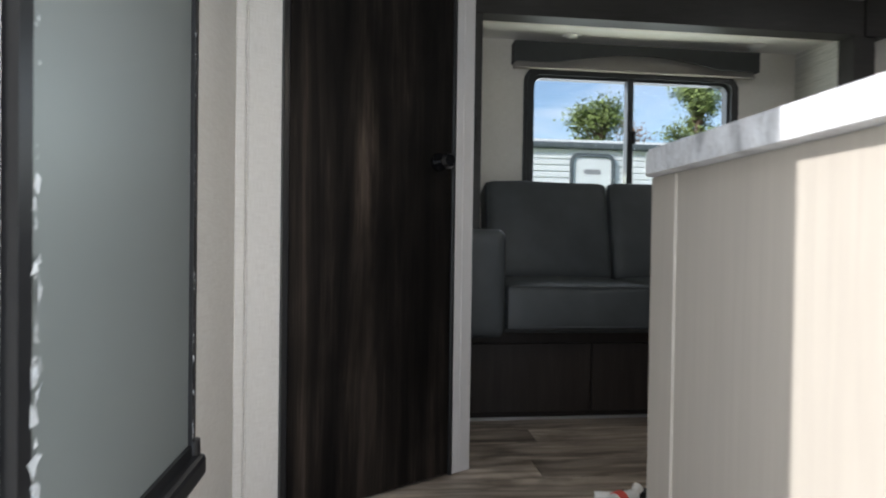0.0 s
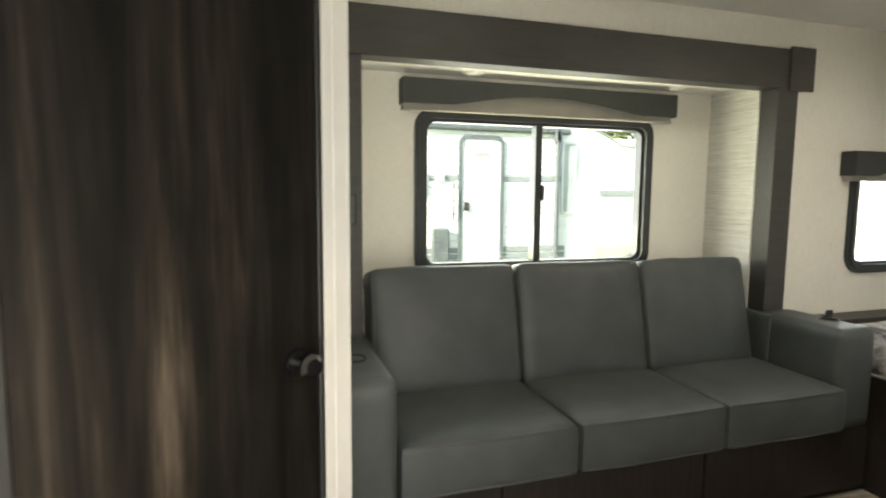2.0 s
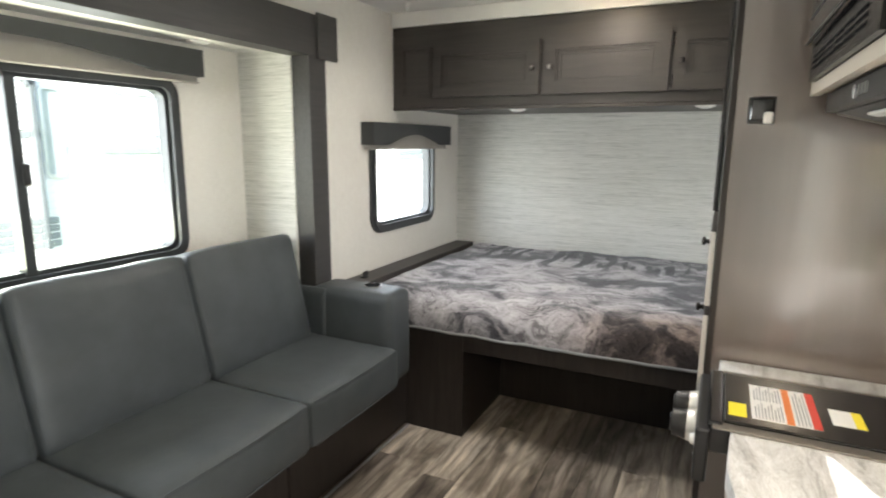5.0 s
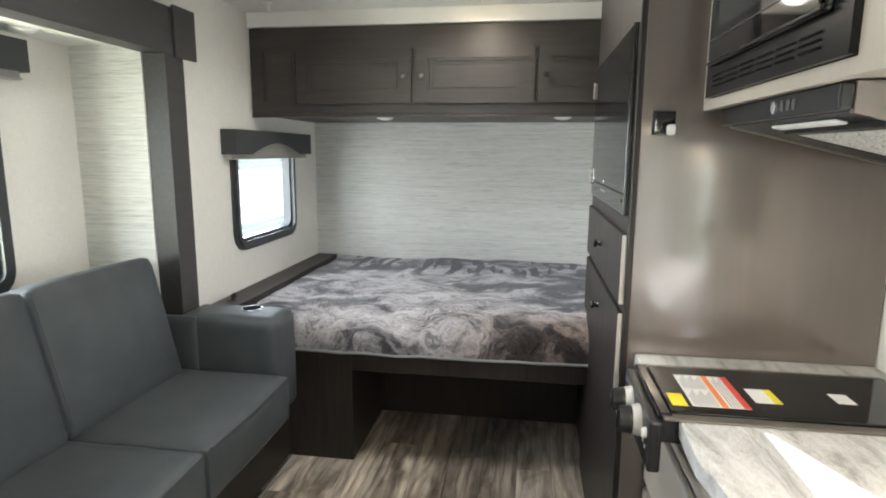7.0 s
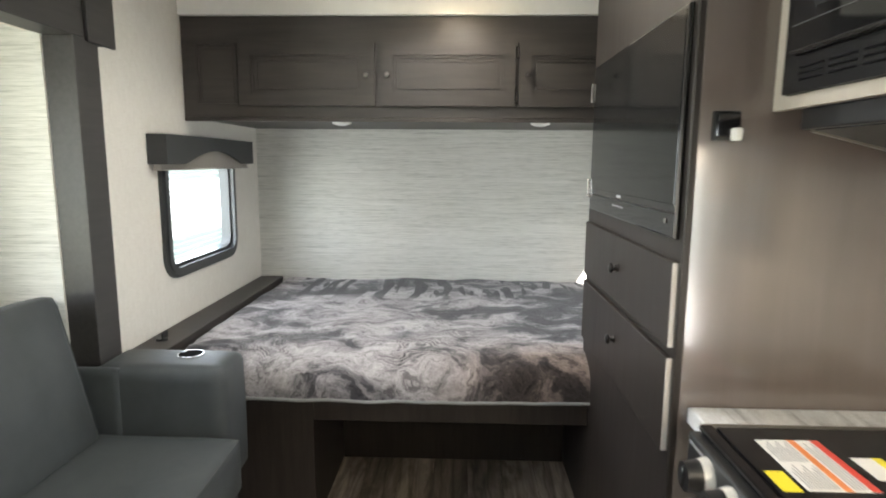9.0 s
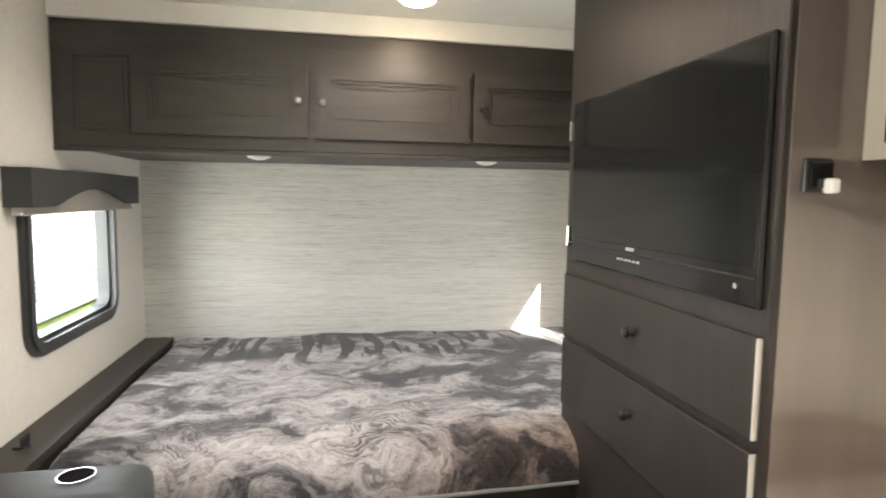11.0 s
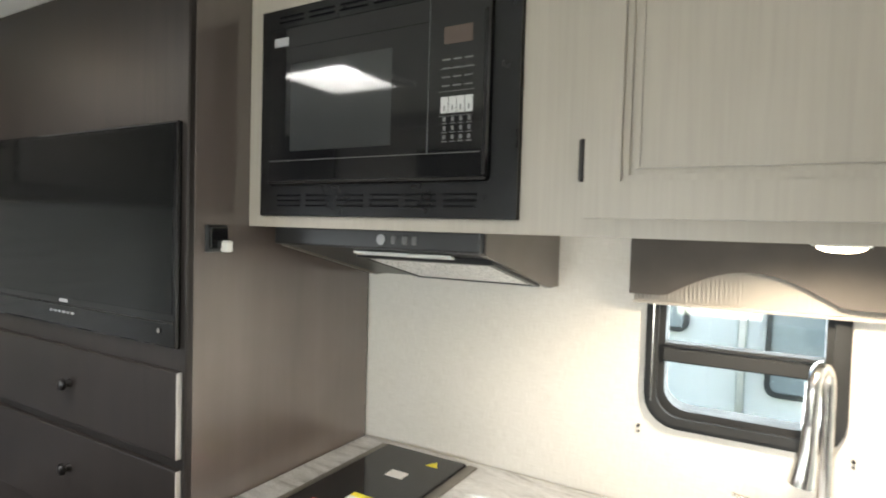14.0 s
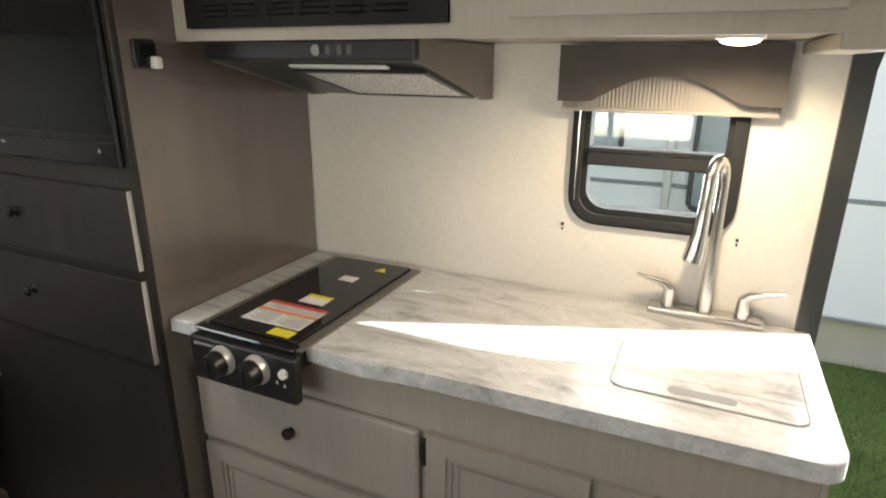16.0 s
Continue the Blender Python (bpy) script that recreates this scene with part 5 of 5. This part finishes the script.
def trailer(x0, x1, y0, y1, side, label, door=None, arm=None, panes=(), zb=-0.25, zt=2.45, ribs=True, nose=None):
    """A travel trailer whose siding faces the place on the side -1 (low y) or +1. nose: x where the front cap begins to curve down."""
    e = base("travel_trailer", (x0 + x1) / 2, (y0 + y1) / 2, -0.65, label, "trailer", "neighbouring trailers")
    yf = y0 if side < 0 else y1
    end = nose if nose else x1
    if nose:
        cap = [(x0, zb), (x1 - 0.25, zb), (x1, zb + 0.35)]
        cap += [(nose + (x1 - nose) * math.cos(radians(q)), zb + 1.0 + (zt - zb - 1.0) * math.sin(radians(q))) for q in range(0, 91, 9)]
        Build().prism(cap + [(x0, zt)], "y", y0, y1).ob("body", SIDING, e)
        lo, hi = sorted((yf, yf + 0.03 * side))
        edge = [(nose + (x1 - nose) * math.cos(radians(q)), zb + 1.0 + (zt - zb - 1.0) * math.sin(radians(q))) for q in range(0, 91, 9)]
        Build().tube([(p[0], yf + 0.012 * side, p[1]) for p in edge], 0.016, 6).ob("cap_trim", ALU, e)
        Build().box(nose + 0.1, x1 - 0.12, lo, hi, 1.30, 1.40, 0.004).ob("decal", SIDING_G, e)
        Build().prism(rrect(5.46, 6.25, 0.02, 0.47, 0.05), "y", yf, yf + 0.02 * side).ob("storage_hatch", SKIRT, e)
    else:
        Build().box(x0, x1, y0, y1, zb, zt, 0.06, 3).ob("body", SIDING, e)
    lo, hi = sorted((yf, yf + 0.014 * side))
    if ribs:
        b, c = Build(), Build()
        for k in range(int((zt - 0.15 - zb) / 0.10)):
            z = zb + 0.06 + 0.10 * k
            (c if 0.30 < z - zb < 0.72 or 1.70 < z - zb < 1.86 else b).box(x0 + 0.05, end - 0.05, lo, hi, z, z + 0.085, 0.012)
        b.ob("siding", SIDING, e)
        c.ob("siding_band", SIDING_G, e)
    else:
        Build().box(x0 + 0.05, x1 - 0.05, lo, hi, 0.63, 0.665, 0.004).ob("belt_trim", SIDING_G, e)
        Build().box(x0 + 0.05, x1 - 0.05, lo, hi, zb + 0.02, zb + 0.05, 0.004).ob("lower_trim", ALU, e)
        Build().box(x0 + 0.2, x1 - 0.2, *sorted((yf - 0.06 * side, yf - 0.10 * side)), -0.649, zb, 0.004).ob("skirt", SKIRT, e)
    lo, hi = sorted((yf, yf + 0.09 * side))
    Build().box(x0 + 0.02, end - 0.02, lo, hi, zt - 0.16, zt - 0.05, 0.03, 2).ob("roof_rail", FRAMEGREY if nose else ALU, e)
    if door:
        d0, d1 = sorted((yf + 0.012 * side, yf + 0.05 * side))
        Build().ring(rrect(door - 0.37, door + 0.37, 0.08, 2.20, 0.13), rrect(door - 0.315, door + 0.315, 0.135, 2.145, 0.09), "y", d0, d1).ob("door_frame", FRAMEGREY, e)
        Build().prism(rrect(door - 0.31, door + 0.31, 0.14, 2.14, 0.08), "y", yf + 0.015 * side, yf + 0.03 * side).ob("door", SIDING, e)
        Build().box(door - 0.28, door - 0.20, *sorted((yf + 0.03 * side, yf + 0.07 * side)), 1.06, 1.20, 0.012, 2).ob("handle", BLACK, e)
        Build().prism(rrect(door - 0.14, door + 0.14, 1.87, 1.95, 0.035), "y", yf + 0.03 * side, yf + 0.033 * side).ob("badge", TAG_GREY, e)
        Build().tube([(door - 0.45, yf + 0.03 * side, 0.95), (door - 0.46, yf + 0.09 * side, 1.02), (door - 0.46, yf + 0.09 * side, 1.42), (door - 0.45, yf + 0.03 * side, 1.49)], 0.016, 8).ob("grab_handle", FRAMEGREY, e, True)
        Build().box(door - 0.80, door - 0.52, *sorted((yf + 0.012 * side, yf + 0.10 * side)), 0.20, 0.80, 0.03, 2).ob("utility_box", FRAMEGREY, e)
        Build().box(door - 0.72, door - 0.60, *sorted((yf + 0.012 * side, yf + 0.06 * side)), 1.50, 1.62, 0.01, 2).ob("porch_lamp", WHITE, e)
    if arm:
        q0, q1 = sorted((yf + 0.02 * side, yf + 0.10 * side))
        Build().box(arm - 0.03, arm + 0.03, q0, q1, 0.1, zt - 0.1, 0.008).box(arm - 0.07, arm + 0.07, q0, q1, zt - 0.30, zt - 0.02, 0.03, 2).ob("awning_arm", FRAMEGREY if nose else ALU, e)
    for px0, px1, pz0, pz1 in panes:
        q0, q1 = sorted((yf + 0.012 * side, yf + 0.04 * side))
        w = Build().ring(rrect(px0, px1, pz0, pz1, 0.08), rrect(px0 + 0.04, px1 - 0.04, pz0 + 0.04, pz1 - 0.04, 0.05), "y", q0, q1).ob("window", ALU if nose else WINFRAME, e)
        Build().prism(rrect(px0 + 0.04, px1 - 0.04, pz0 + 0.04, pz1 - 0.04, 0.05), "y", yf + 0.016 * side, yf + 0.02 * side).ob("pane", FARPANE, w)
    for x in (x0 + (x1 - x0) * 0.42, x0 + (x1 - x0) * 0.55):
        Build().cyl((x, yf - 0.15 * side, -0.32), (x, yf - 0.4 * side, -0.32), 0.33, None, 24).ob("wheel", TYRE, e)
    Build().box(x0 + 0.3, x1 - 0.3, y0 + 0.4, y1 - 0.4, zb - 0.2, zb, 0.01).ob("chassis", BLACK, e)
    return e


trailer(-3.2, 6.6, 8.5, 10.9, -1, "white travel trailer with ribbed siding, a door and a rounded front", 3.42, 4.70, ((4.79, 5.08, 1.0, 2.16), (0.2, 1.2, 1.1, 1.8), (2.32, 2.58, 1.25, 1.62)), zt=2.42, nose=4.95)
trailer(9.6, 18.0, 6.1, 8.5, -1, "white travel trailer parked further along", 15.5, zb=-0.6)
trailer(-6.5, 3.6, -5.7, -3.25, 1, "white travel trailer on the entry side", None, 1.045, ((1.41, 1.95, 0.86, 1.6), (0.30, 0.895, 0.46, 1.55)), -0.29, 2.5, False)
trailer(6.9, 14.5, 10.6, 13.0, -1, "white travel trailer in the next row", 9.0)


def tree(x, y, h, r, n, mat, lab, seed):
    e = base("tree", x, y, -0.65, lab, "tree")
    rg = random.Random(seed)
    t = Build().tube([(x, y, -0.66), (x + 0.05 * h * rg.uniform(-.3, .3), y, h * 0.45), (x, y, h * 0.95)], [0.035 * h, 0.024 * h, 0.005 * h], 8)
    tips = []
    for k in range(18):
        z = h * rg.uniform(0.3, 0.92)
        a, s = rg.uniform(0, 6.28), r * rg.uniform(0.4, 1.0) * (1.15 - z / h * 0.75)
        p = Vector((x + s * math.cos(a), y + s * math.sin(a), z + 0.1 * h))
        t.tube([(x, y, z - 0.08 * h), (x + 0.5 * s * math.cos(a), y + 0.5 * s * math.sin(a), z), p], [0.012 * h, 0.008 * h, 0.003 * h], 5)
        tips.append(p)
    t.ob("trunk", BARK, e, True)
    b = Build()
    for k in range(n):
        p = rg.choice(tips) + Vector((rg.gauss(0, 0.22 * r), rg.gauss(0, 0.22 * r), rg.gauss(0, 0.15 * r)))
        s = rg.uniform(0.08, 0.16) * r * 0.45
        u = Vector((rg.uniform(-1, 1), rg.uniform(-1, 1), rg.uniform(-1, 1))).normalized() * s
        w = u.orthogonal().normalized() * s * 0.6
        b.bm.faces.new([b.bm.verts.new(q) for q in (p - u, p + w, p + u, p - w)])
    b.ob("leaves", mat, e)


tree(8.45, 21.0, 5.9, 1.35, 10000, LEAF, "green leafy tree behind the trailers", 1)
tree(13.0, 22.0, 7.3, 1.35, 9000, LEAF, "tall pine tree with an open crown", 2)
tree(11.3, 24.0, 5.9, 1.1, 1500, LEAF2, "small rust-coloured autumn tree", 3)
tree(17.5, 26.0, 5.6, 2.4, 4200, LEAF, "green leafy tree behind the trailers", 5)
tree(33.0, 17.5, 2.6, 1.6, 3000, LEAF, "low green tree at the edge of the lawn", 6)

# ---- floor planks, last ----
pw, pl_len = 0.163, 1.22
shared = {}
row = 0
y = 0.0
while y < 2.09:
    x = -0.34 - ((row * 0.47) % 1.0) * pl_len
    while x < 3.41:
        a, c = max(x, -0.335), min(x + pl_len, 3.41)
        d = min(y + pw, 2.105)
        if c - a > 0.03 and d - y > 0.02:
            key = (round(c - a, 3), round(d - y, 3))
            if key not in shared:
                q = Build().box(0, c - a - 0.0016, 0, d - y - 0.0016, -0.0039, 0.0, 0.0007)
                o = q.ob("plank", PLANK, floor)
                shared[key] = o.data
            else:
                o = new("plank", shared[key])
                o.parent = floor
            o.matrix_parent_inverse = floor.matrix_basis.inverted()
            o.location = (a, y, 0.0)
        x += pl_len
    y += pw
    row += 1
